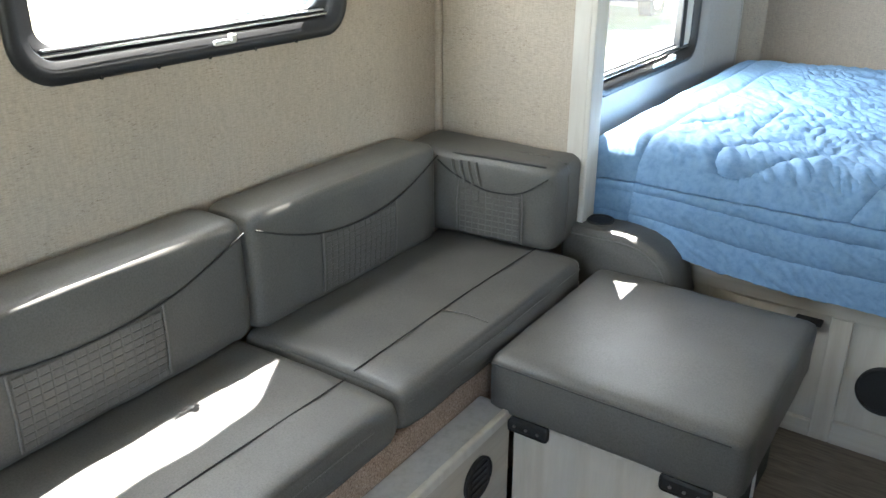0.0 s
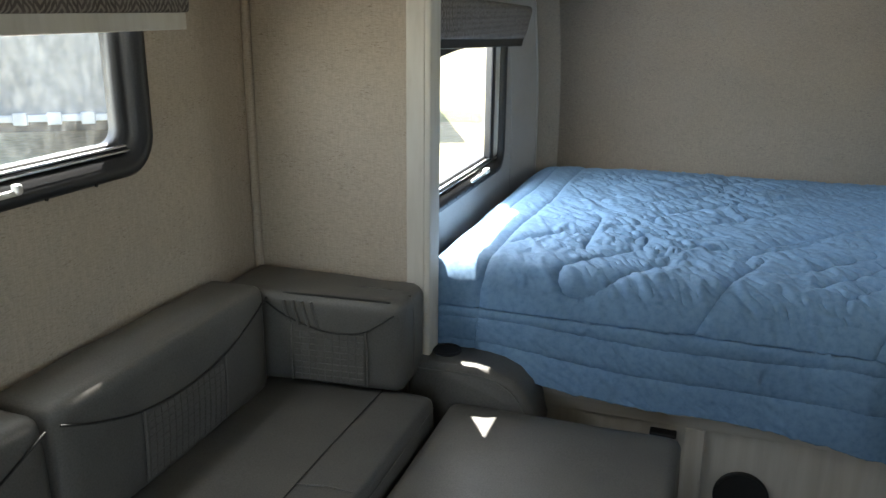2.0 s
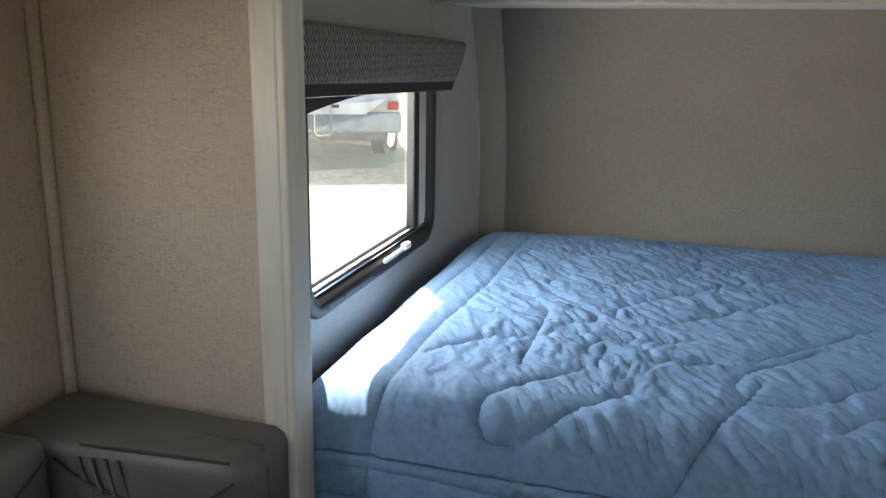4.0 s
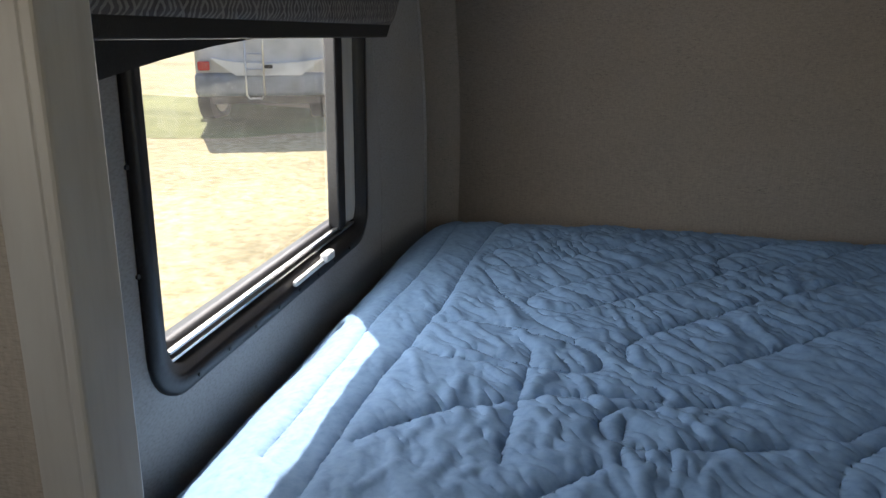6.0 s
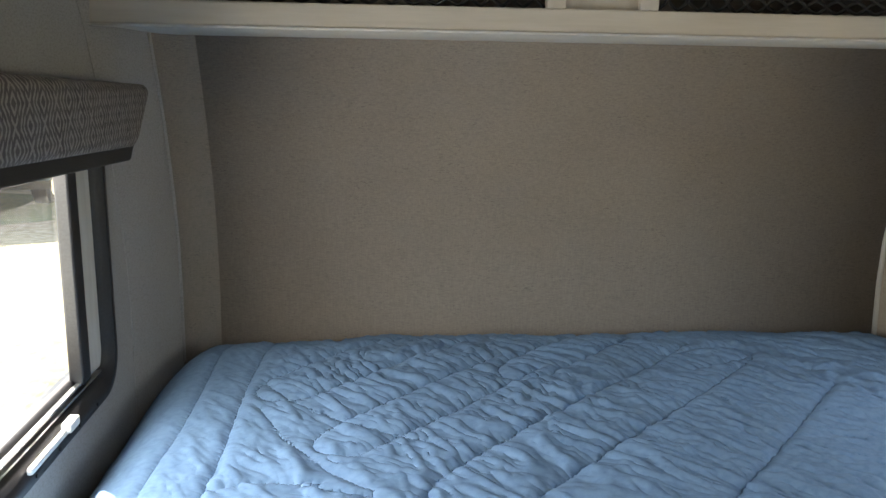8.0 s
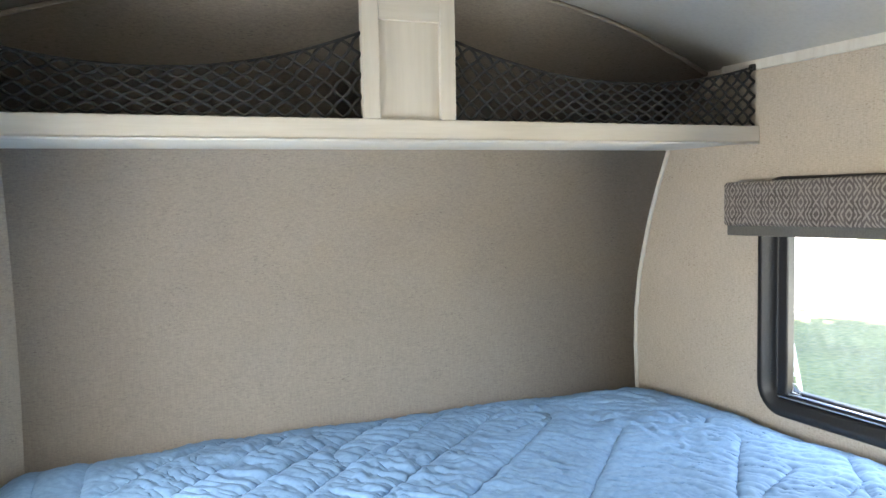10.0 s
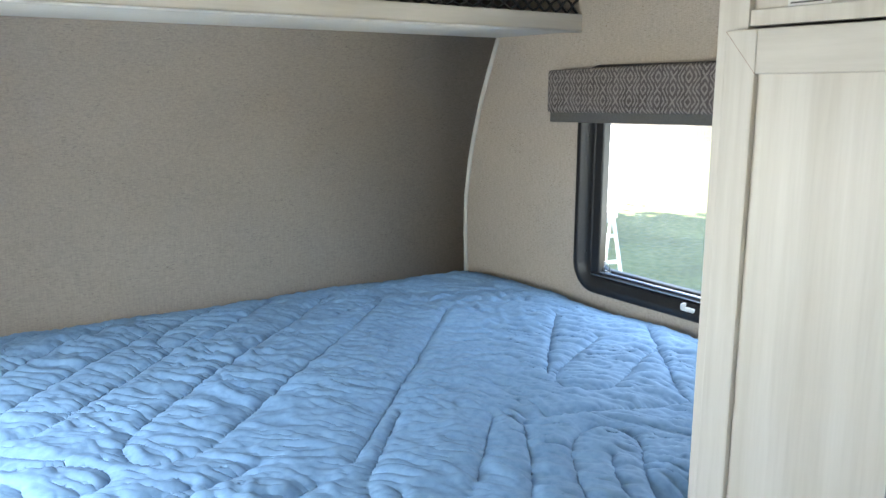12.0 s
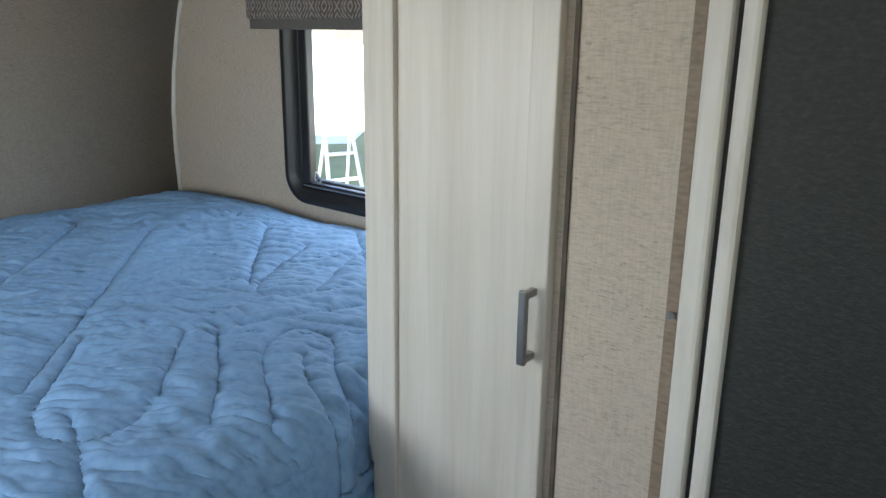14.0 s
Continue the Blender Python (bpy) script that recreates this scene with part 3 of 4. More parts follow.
# ---------------------------------------------------------------- overhead shelf with nets
SHY = 3.58
shelf = thing("overhead_shelf", (-0.12, SHY, 1.455), "cream overhead shelf with net pockets above the bed", "shelf")
part("fascia", box((XL, XR, SHY, SHY + 0.02, 1.4665, 1.513), bevel=0.003), WOOD_H, shelf, "cream wood-grain fascia board")
part("lower_moulding", prism([(SHY - 0.003, 1.4663), (SHY + 0.03, 1.4663), (SHY + 0.034, 1.464), (SHY + 0.022, 1.462), (SHY + 0.002, 1.463)], "x", XL, XR), TRIM, shelf, "rounded cream moulding under the fascia")
part("bottom_board", box((XL, XR, SHY + 0.02, 3.985, 1.4665, 1.478)), CEILING, shelf, "white bottom board")
part("shelf_floor", box((XL, XR, SHY + 0.02, 3.94, 1.4795, 1.485)), BLACK_MATT, shelf, "black felt shelf floor")
post_top = ceiling_z(-0.12)
post = part("post", box((-0.257, -0.217, SHY, SHY + 0.02, 1.513, post_top), bevel=0.002), WOOD_V, shelf, "cream wood-grain post")
part("post_stile", box((-0.069, -0.03, SHY, SHY + 0.02, 1.513, post_top), bevel=0.002), WOOD_V, post)
part("post_rail", box((-0.217, -0.069, SHY, SHY + 0.02, 1.735, post_top), bevel=0.002), WOOD_H, post)
part("post_panel", box((-0.217, -0.069, SHY + 0.012, SHY + 0.02, 1.513, 1.737)), WOOD_V2, post, "recessed cream panel")


def build_net(x0, x1, top_of, label):
    net = thing("storage_net", ((x0 + x1) / 2, SHY, 1.515), label, "net", "nets on the overhead shelf")
    bms, y = [], SHY + 0.012
    cols, rows = int((x1 - x0) / 0.08), 4

    def spot(i, j):
        x = x0 + (x1 - x0) * i / cols
        z0, z1 = 1.5145, top_of(x)
        wob = noise.noise(Vector((x * 9, j * 1.7, 0))) * 0.003
        return Vector((x + wob, y + 0.004 * math.sin(i * 0.7), z0 + (z1 - z0) * j / (2 * rows) + wob * 0.5))

    for k in range(rows):
        for flip in (0, 1):
            line = []
            for i in range(cols * 2 + 1):
                a = spot(i / 2, 2 * k + (1 + 0.96 * (1 if (i + flip) % 2 else -1)))
                line.append(a)
            fine = []
            for a, b in zip(line, line[1:]):
                for q in range(3):
                    u = q / 3
                    e = u * u * (3 - 2 * u)
                    fine.append(Vector((a.x + (b.x - a.x) * u, a.y, a.z + (b.z - a.z) * e)))
            bms.append(sweep(fine + [line[-1]], 0.0037, 5))
    part("mesh_cord", join(*bms), NET, net, "knotted black net cord", True)
    part("top_cord", sweep([(x0 + (x1 - x0) * i / 30, y, top_of(x0 + (x1 - x0) * i / 30)) for i in range(31)], 0.0035, 6), NET, net, "black elastic top cord", True)
    return net


build_net(-0.03, XR - 0.006, lambda x: 1.616 + 0.082 * (abs(x - 0.45) / 0.48) ** 2 if x < 0.45 else 1.616 + 0.062 * ((x - 0.45) / 0.44) ** 2, "black elastic net sagging between post and wall")
build_net(XL + 0.006, -0.257, lambda x: 1.61 + 0.093 * ((x + 0.72) / 0.46) ** 2 if x > -0.72 else 1.61 + 0.07 * ((x + 0.72) / 0.41) ** 2, "black elastic net sagging between wall and post")
clip = thing("net_clip", (XR - 0.012, SHY + 0.012, 1.67), "small black plastic clip that holds the net", "clip")
part("clip_body", box((XR - 0.02, XR, SHY + 0.004, SHY + 0.024, 1.668, 1.684), bevel=0.003), BLACK_MATT, clip)

# ---------------------------------------------------------------- bed
bed_base = thing("bed_base", (-0.3, 2.55, FZ), "whitewashed wood bed base with a round black vent", "bed base")
BY = 2.55
part("top_rail", box((XL + 0.002, PX, BY - 0.012, BY + 0.012, 0.298, 0.47), bevel=0.003), WOOD_H, bed_base)
part("bottom_rail", box((-0.295, PX, BY - 0.012, BY + 0.012, FZ, -0.01), bevel=0.003), WOOD_H, bed_base)
part("stile", box((-0.348, -0.295, BY - 0.012, BY + 0.012, FZ, 0.298), bevel=0.003), WOOD_V, bed_base)
part("side_panel", box((XL + 0.002, -0.348, BY + 0.004, BY + 0.012, -0.03, 0.30)), WOOD_V2, bed_base)
part("front_panel", box((-0.295, PX, BY + 0.004, BY + 0.012, -0.012, 0.30)), WOOD_V2, bed_base)
part("platform", box((XL + 0.002, PX + 0.02, BY + 0.012, 4.12, 0.40, 0.43), (PX + 0.02, XR - 0.002, 2.58, 4.12, 0.40, 0.43)), WOOD_H, bed_base)
vent_b = part("vent", disc((-0.191, BY + 0.001, 0.12), "y", 0.069, 0.01, 36), BLACK_MATT, bed_base, "round black vent opening")
part("vent_rim", sweep([(-0.191 + 0.067 * math.cos(a), BY - 0.005, 0.12 + 0.067 * math.sin(a)) for a in [i * math.tau / 40 for i in range(40)]], 0.004, 6, True), BLACK_MATT, vent_b, "", True)
part("side_bottom_rail", box((XL + 0.002, -0.348, BY - 0.012, BY + 0.012, FZ, -0.03), bevel=0.003), WOOD_H, bed_base)
part("bracket", box((-0.436, -0.367, BY - 0.03, BY + 0.003, 0.268, 0.279), bevel=0.003), BLACK_MATT, bed_base, "small black metal bracket")
mattress = thing("mattress", (-0.12, 3.3, 0.43), "mattress hidden under the blue quilt", "mattress")
part("mattress_body", box((-1.09, XR - 0.05, 2.72, 4.06, 0.43, 0.605), bevel=0.04, segments=3), PAPER, mattress, "", True)


def loops():
    """Stitch lines of the quilt: long diagonals, lobes and border lines, as places on the spread-out cloth."""
    rnd = random.Random(7)
    lines = []

    def hairpin(cx, cy, ang, w, length, bend):
        d, n = Vector((math.cos(ang), math.sin(ang))), Vector((-math.sin(ang), math.cos(ang)))
        c, pts = Vector((cx, cy)), []
        steps = int(length / 0.014)
        for i in range(steps, 0, -1):
            pts.append(c + d * (0.014 * i) + n * (w / 2 + bend * math.sin(i * 0.09)))
        for i in range(19):
            t = math.pi / 2 + math.pi * i / 18
            pts.append(c + d * (w * 0.75 * math.cos(t)) + n * (w / 2 * math.sin(t)))
        for i in range(1, steps + 1):
            pts.append(c + d * (0.014 * i) + n * (-w / 2 + bend * math.sin(i * 0.07 + 1) - bend * math.sin(1)))
        return [tuple(p) for p in pts]

    def swing(x, y, ang, length, turn=0.0):
        """A stitched sweep from (x, y) that heads along ang and turns steadily."""
        n, pts, a = int(length / 0.014), [], radians(ang)
        for k in range(n):
            pts.append((x, y))
            x, y = x + 0.014 * math.cos(a), y + 0.014 * math.sin(a)
            a += radians(turn) / n
        return pts

    for cx, cy, ang, w, length in ((-0.40, 3.21, 44, 0.17, 0.98), (-0.63, 3.42, 46, 0.13, 0.55), (-0.13, 2.82, 47, 0.17, 0.26), (-0.77, 3.15, -6, 0.18, 0.08), (-0.64, 3.125, 158, 0.13, 0.12),
                                   (0.43, 3.02, 26, 0.14, 0.27), (0.20, 2.71, 232, 0.15, 0.26), (-0.76, 3.70, 46, 0.15, 0.5), (-0.22, 3.78, 46, 0.13, 0.4), (0.66, 3.66, 138, 0.12, 0.22), (-0.45, 2.90, 20, 0.13, 0.16),
                                   (0.62, 2.86, 50, 0.15, 0.4), (-0.62, 2.58, 46, 0.13, 0.2), (0.30, 3.86, 200, 0.11, 0.16)):
        lines.append(hairpin(cx, cy, radians(ang), w, length, 0.006 * rnd.uniform(0.5, 1.5)))
    for x, y, ang, length, turn in ((-0.20, 2.93, 46, 0.98, 1), (-0.672, 3.13, -88, 0.40, -4), (-0.60, 3.20, 136, 0.46, -28), (0.351, 3.075, 48, 0.5, -4), (-0.062, 2.635, 48, 0.36, 10), (0.20, 2.90, -20, 0.5, 22),
                                    (-0.883, 2.765, 54, 0.52, -56), (-0.84, 3.71, -62, 0.5, 40), (-0.51, 2.78, 92, 0.14, -10), (0.05, 2.45, 70, 0.3, -25), (-0.35, 2.45, 60, 0.4, 10)):
        lines.append(swing(x, y, ang, length, turn))
    lines = [[q for q in ln if q[0] > -0.89 and q[1] > 2.42] for ln in lines]
    lines = [ln for ln in lines if len(ln) > 8]
    lines.append([(-0.915 + 0.0028 * i * 0.14 + 0.006 * math.sin(i * 0.1), 2.2 + i * 0.014) for i in range(137)])
    lines.append([(-0.99 + 0.0002 * i + 0.004 * math.sin(i * 0.13), 2.7 + i * 0.014) for i in range(100)])
    lines.append([(-1.1 + i * 0.014, 2.40 + 0.012 * math.sin(i * 0.09)) for i in range(100)])
    lines.append([(-1.1 + i * 0.014, 2.29 + 0.012 * math.sin(i * 0.07 + 1)) for i in range(100)])
    return [np.array(p) for p in lines]


Q_FRONT, Q_R, Q_DROP, Q_HEAD = 2.50, 0.10, 0.275, 4.132
Q_FLAT, Q_ARC = Q_HEAD - (Q_FRONT + Q_R), Q_R * math.pi / 2
Q_LO, Q_HI = -1.118, XR - 0.012


def quilt_point(x, yy, d):
    """The place on the draped quilt of the spread-out place (x, yy), d away from the next stitch line."""
    s = Q_HEAD - yy
    fx = max(0.0, min(1.0, (x - 0.02) / 0.22))
    push = 0.085 * fx * fx * (3 - 2 * fx)
    top = 0.674
    left = max(0.0, (-0.985 - x) / 0.14)
    top -= 0.10 * left ** 1.8
    top -= 0.03 * max(0.0, (x - 0.72) / 0.16) ** 2
    if s < 0.25:
        top -= (0.042 + 0.014 * max(0.0, min(1.0, (-0.5 - x) / 0.3))) * (1 - s / 0.25) ** 2
    top -= 0.05 * min(1.0, max(0.0, x / 0.5) * max(0.0, (s - Q_FLAT + 0.35) / 0.35))
    if s < Q_FLAT:
        p, n = Vector((x, yy, top)), Vector((0, 0, 1))
    elif s < Q_FLAT + Q_ARC:
        a = (s - Q_FLAT) / Q_R
        p, n = Vector((x, Q_FRONT + Q_R - Q_R * math.sin(a), top - Q_R + Q_R * math.cos(a))), Vector((0, -math.sin(a), math.cos(a)))
    else:
        dd = s - Q_FLAT - Q_ARC
        low = dd * (0.62 + 0.22 * max(0.0, min(1.0, (x + 0.85) / 0.8)) + 0.02 * math.sin(x * 9))
        p = Vector((x, Q_FRONT - 0.012 * math.sin(x * 7) * dd / Q_DROP - 0.01, top - Q_R - low))
        n = Vector((0, -1, 0))
    ease = max(0.0, min(1.0, (s - Q_FLAT + 0.30) / 0.42))
    p.y += push * ease * ease * (3 - 2 * ease)
    puff = 0.013 * (1 - math.exp(-d / 0.010)) - 0.009
    calm = 0.2 + 0.8 * min(1.0, max(0.0, (x + 1.0) / 0.3))
    fade = (0.3 + 0.7 * min(1.0, d / 0.02)) * calm
    w = noise.noise(Vector((x * 4 + yy * 2, yy * 5 - x * 3, 1.0))) * 0.006
    # creases lie mostly across the long stitch lines, in drifting bundles
    bx = x + 0.035 * noise.noise(Vector((x * 4, yy * 4, 9.0))) + 0.008 * noise.noise(Vector((x * 16, yy * 16, 12.0)))
    by = yy + 0.035 * noise.noise(Vector((x * 4, yy * 4, 15.0))) + 0.008 * noise.noise(Vector((x * 16, yy * 16, 18.0)))
    u, v = 0.62 * bx - 0.785 * by, 0.785 * bx + 0.62 * by
    amount = max(0.3, min(1.0, 0.75 + 1.6 * noise.noise(Vector((x * 3.1, yy * 3.1, 5.0)))))
    other = max(0.0, min(1.0, 0.45 + 1.8 * noise.noise(Vector((x * 2.7, yy * 2.7, 55.0)))))
    ridge = max(0.0, 1 - abs(noise.noise(Vector((u * 6.5, v * 19, 3.0)))) * 2.0)
    ridge2 = max(0.0, 1 - abs(noise.noise(Vector((bx * 21, by * 9, 21.0)))) * 2.1)
    ridge3 = max(0.0, 1 - abs(noise.noise(Vector((u * 17, v * 40, 41.0)))) * 2.0)
    ridge4 = max(0.0, 1 - abs(noise.noise(Vector((u * 10, v * 27, 63.0)))) * 2.0)
    w += (ridge ** 2.5 * 0.0095 * amount + ridge2 ** 2.5 * 0.006 * other + ridge3 ** 2 * 0.0030 + ridge4 ** 2.5 * 0.0065 * (1.1 - amount * 0.7)) * fade - 0.003 * fade
    if s > Q_FLAT + Q_ARC * 0.6:
        w *= 0.45
    return p + n * (puff + w + 0.008)


def build_quilt():
    nx, ny = 600, 520
    gx = np.linspace(Q_LO, Q_HI, nx)
    flat_y = Q_HEAD - np.linspace(0, Q_FLAT + Q_ARC + Q_DROP, ny)
    P = np.stack(np.meshgrid(gx, flat_y), -1).reshape(-1, 2)
    dist = np.full(len(P), 9.0)
    lines = loops()
    for ln in lines:
        for a in range(0, len(ln), 40):
            seg = ln[a:a + 41]
            lo, hi = seg.min(0) - 0.09, seg.max(0) + 0.09
            idx = np.nonzero((P[:, 0] > lo[0]) & (P[:, 0] < hi[0]) & (P[:, 1] > lo[1]) & (P[:, 1] < hi[1]))[0]
            if len(idx):
                d = np.sqrt(((P[idx, None, :] - seg[None]) ** 2).sum(-1)).min(1)
                dist[idx] = np.minimum(dist[idx], d)
    verts = [quilt_point(x, yy, d) for (x, yy), d in zip(P.tolist(), dist.tolist())]
    faces = [(j * nx + i, j * nx + i + 1, (j + 1) * nx + i + 1, (j + 1) * nx + i) for j in range(ny - 1) for i in range(nx - 1)]
    me = bpy.data.meshes.new("quilt")
    me.from_pydata(verts, [], faces)
    q = thing("quilt", (-0.12, 3.3, 0.64), "blue quilted bedspread with stitched loops, draped over the bed", "quilt")
    o = link("quilt_cloth", me, QUILT, q, "", True)
    so = o.modifiers.new("thickness", "SOLIDIFY")
    so.thickness, so.offset = 0.012, -1
    low = Q_HEAD - Q_FLAT - Q_ARC - Q_DROP + 0.01
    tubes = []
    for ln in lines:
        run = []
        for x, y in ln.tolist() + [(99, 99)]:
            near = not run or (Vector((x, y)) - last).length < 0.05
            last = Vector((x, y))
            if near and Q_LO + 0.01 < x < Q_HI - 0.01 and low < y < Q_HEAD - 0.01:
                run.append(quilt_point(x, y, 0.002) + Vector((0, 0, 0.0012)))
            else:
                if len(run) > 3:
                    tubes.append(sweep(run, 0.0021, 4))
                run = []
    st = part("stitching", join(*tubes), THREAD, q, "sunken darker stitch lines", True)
    tagged(st, "", "", "", "stuff")
    hem = [quilt_point(Q_LO + (Q_HI - Q_LO) * i / 160, low - 0.008, 0.004) for i in range(161)]
    part("hem", sweep(hem, 0.006, 6), QUILT, q, "rolled hem", True)


build_quilt()

# ---------------------------------------------------------------- sofa
SEAT_Z = 0.412
sofa_base = thing("sofa_base", (-1.25, 1.3, FZ), "carpet-covered sofa base in the slide-out", "sofa base")
part("carpet_front", box((-0.99, -0.966, -0.5, 2.30, FZ, 0.302), bevel=0.004), CARPET, sofa_base, "tan looped carpet")
part("deck", box((-1.5, -0.99, -0.5, 2.38, 0.285, 0.302)), WOOD_HY, sofa_base, "pale plywood deck")
part("end_panel", box((-1.5, -0.99, 2.36, 2.38, FZ, 0.285)), WOOD_H, sofa_base, "pale plywood end")
ledge = thing("slide_ledge", (-0.92, 1.1, FZ), "grey ledge with a white panel and round black vent", "ledge")
part("ledge_top", box((-0.965, -0.888, -0.5, 1.785, 0.222, 0.237), bevel=0.004), LEDGE, ledge, "smooth grey ledge top")
part("ledge_lip", box((-0.89, -0.874, -0.5, 1.785, 0.214, 0.241), bevel=0.004), TRIM, ledge, "cream lip")
lp = part("ledge_panel", box((-0.898, -0.884, -0.5, 1.785, FZ, 0.214)), WOOD_HY, ledge, "white wood-grain panel")
vs = part("vent", disc((-0.882, 1.645, 0.125), "x", 0.052, 0.008, 32), BLACK_MATT, lp, "round black slatted vent")
part("vent_rim", sweep([(-0.877, 1.645 + 0.05 * math.cos(a), 0.125 + 0.05 * math.sin(a)) for a in [i * math.tau / 32 for i in range(32)]], 0.004, 6, True), BLACK_MATT, vs, "", True)
for k in range(4):
    part("vent_slat", box((-0.878, -0.874, 1.612, 1.678, 0.095 + k * 0.018, 0.103 + k * 0.018), bevel=0.001), BLACK, vs)


def line3(pts, r=0.0022, n=24):
    """A smooth cord through a few points."""
    pts = [Vector(p) for p in pts]
    out = []
    for i in range(len(pts) - 1):
        p0, p1, p2, p3 = pts[max(0, i - 1)], pts[i], pts[i + 1], pts[min(len(pts) - 1, i + 2)]
        for k in range(n):
            t = k / n
            out.append(0.5 * ((2 * p1) + (p2 - p0) * t + (2 * p0 - 5 * p1 + 4 * p2 - p3) * t * t + (3 * p1 - p0 - 3 * p2 + p3) * t ** 3))
    return sweep(out + [pts[-1]], r, 6)


def waffle(y0, y1, z0, z1, place_of, cols, rows):
    """A quilted panel of small pads; place_of(u, z, out) gives points on the cushion's face."""
    bm = bmesh.new()
    for i in range(cols):
        for j in range(rows):
            ua, ub = y0 + (y1 - y0) * i / cols, y0 + (y1 - y0) * (i + 1) / cols
            za, zb = z0 + (z1 - z0) * j / rows, z0 + (z1 - z0) * (j + 1) / rows
            g = 0.12
            um, zm = (ub - ua) * g, (zb - za) * g
            lo = [bm.verts.new(place_of(u, z, 0.0005)) for u, z in ((ua, za), (ub, za), (ub, zb), (ua, zb))]
            hi = [bm.verts.new(place_of(u, z, 0.0022)) for u, z in ((ua + um, za + zm), (ub - um, za + zm), (ub - um, zb - zm), (ua + um, zb - zm))]
            for k in range(4):
                bm.faces.new((lo[k], lo[(k + 1) % 4], hi[(k + 1) % 4], hi[k]))
            bm.faces.new(hi)
    return bm


def build_seat(y0, y1, z, seed, label):
    c = thing("seat_cushion", (-1.15, (y0 + y1) / 2, 0.304), label, "seat cushion", "sofa seat cushions")
    part("cushion_body", pillow(-1.42, -0.95, y0, y1, 0.306, z, 0.03, 0.009, 26, seed, 0.005), VINYL, c, "", True)
    part("seam", line3([(-1.085, y0 + 0.01, z + 0.003), (-1.085, (y0 + y1) / 2, z + 0.009), (-1.085, y1 - 0.01, z + 0.003)], 0.0018), SEAM, c, "stitched lengthwise seam", True)
    part("front_welt", line3([(-0.953, y0 + 0.02, z - 0.03), (-0.947, (y0 + y1) / 2, z - 0.028), (-0.953, y1 - 0.02, z - 0.03)], 0.0014), WELT, c, "front welt seam", True)
    return c


build_seat(1.473, 2.29, SEAT_Z, 2.0, "grey-brown vinyl seat cushion in the sofa's corner")
build_seat(0.55, 1.467, SEAT_Z - 0.006, 5.0, "grey-brown vinyl seat cushion with wrinkled front")
build_seat(-0.48, 0.544, SEAT_Z - 0.006, 8.0, "grey-brown vinyl seat cushion out of the sun")
part("cross_seam", line3([(-1.085, 1.80, SEAT_Z + 0.008), (-1.03, 1.815, SEAT_Z + 0.007), (-0.97, 1.825, SEAT_Z - 0.002)], 0.0015), WELT, bpy.data.objects["seat_cushion"], "faint cross seam", True)


def build_back(y0, y1, z1, thick, seed, label):
    c = thing("back_cushion", (XS + 0.1, (y0 + y1) / 2, 0.405), label, "back cushion", "sofa back cushions")
    xf = XS + thick
    part("cushion_body", pillow(XS + 0.004, xf, y0, y1, 0.405, z1, 0.034, 0.008, 22, seed, 0.003), VINYL, c, "", True)

    def face(u, z, out):
        mid = 1 - min(1.0, abs(u - (y0 + y1) / 2) / ((y1 - y0) / 2 - 0.034)) ** 2
        up = 1 - min(1.0, abs(z - (z1 + 0.405) / 2) / ((z1 - 0.405) / 2 - 0.034)) ** 2
        round_off = 0.034 - math.sqrt(max(0.0, 0.034 ** 2 - max(0.0, z - z1 + 0.034) ** 2))
        return (xf + 0.003 + 0.008 * mid * up - round_off + out, u, z)

    L = y1 - y0
    part("flap_seam", line3([face(y0 + 0.012, z1 - 0.035, 0), face(y0 + L * 0.15, z1 - 0.075, 0), face(y0 + L * 0.3, z1 - 0.105, 0), face(y0 + L * 0.5, z1 - 0.118, 0), face(y0 + L * 0.7, z1 - 0.105, 0), face(y0 + L * 0.85, z1 - 0.075, 0), face(y1 - 0.012, z1 - 0.035, 0)], 0.0024), SEAM, c, "curved flap seam", True)
    ya, yb = y0 + L * 0.30, y0 + L * 0.70
    for yy in (ya, yb):
        part("panel_welt", line3([face(yy, 0.43, 0.0005), face(yy, 0.50, 0.0005), face(yy, z1 - 0.107, 0.001)], 0.0028), WELT, c, "pale upright welt", True)
    part("quilted_panel", waffle(ya + 0.006, yb - 0.006, 0.43, z1 - 0.118, face, 13, 9), VINYL, c, "waffle-quilted panel", False)["kind"] = "stuff"
    return c


build_back(1.489, 2.19, 0.692, 0.164, 1.0, "grey-brown vinyl back cushion with quilted panel, in the corner")
build_back(0.70, 1.481, 0.696, 0.162, 4.0, "grey-brown vinyl back cushion with quilted panel, in sunlight")
build_back(-0.1, 0.692, 0.696, 0.162, 6.0, "grey-brown vinyl back cushion with quilted panel, in shade")

ret = thing("corner_back_cushion", (-1.25, 2.3, 0.41), "grey-brown vinyl corner cushion with gathered quilting", "back cushion", "sofa back cushions")
bm = pillow(XS + 0.005, -1.025, 2.212, 2.414, 0.415, 0.664, 0.034, 0.004, 18, 9.0, 0.004)
for v in bm.verts:
    if v.co.y < 2.3:
        v.co.y += 0.028 * (v.co.x + 1.3) / 0.28
part("cushion_body", bm, VINYL, ret, "", True)


def rface(u, z, out):
    fold = 0.003 * math.sin(u * 190 + z * 25) * max(0.0, 1 - abs(z - 0.58) / 0.09) if u < -1.18 else 0.0
    return (u, 2.2085 + 0.028 * (u + 1.3) / 0.28 - out - fold, z)


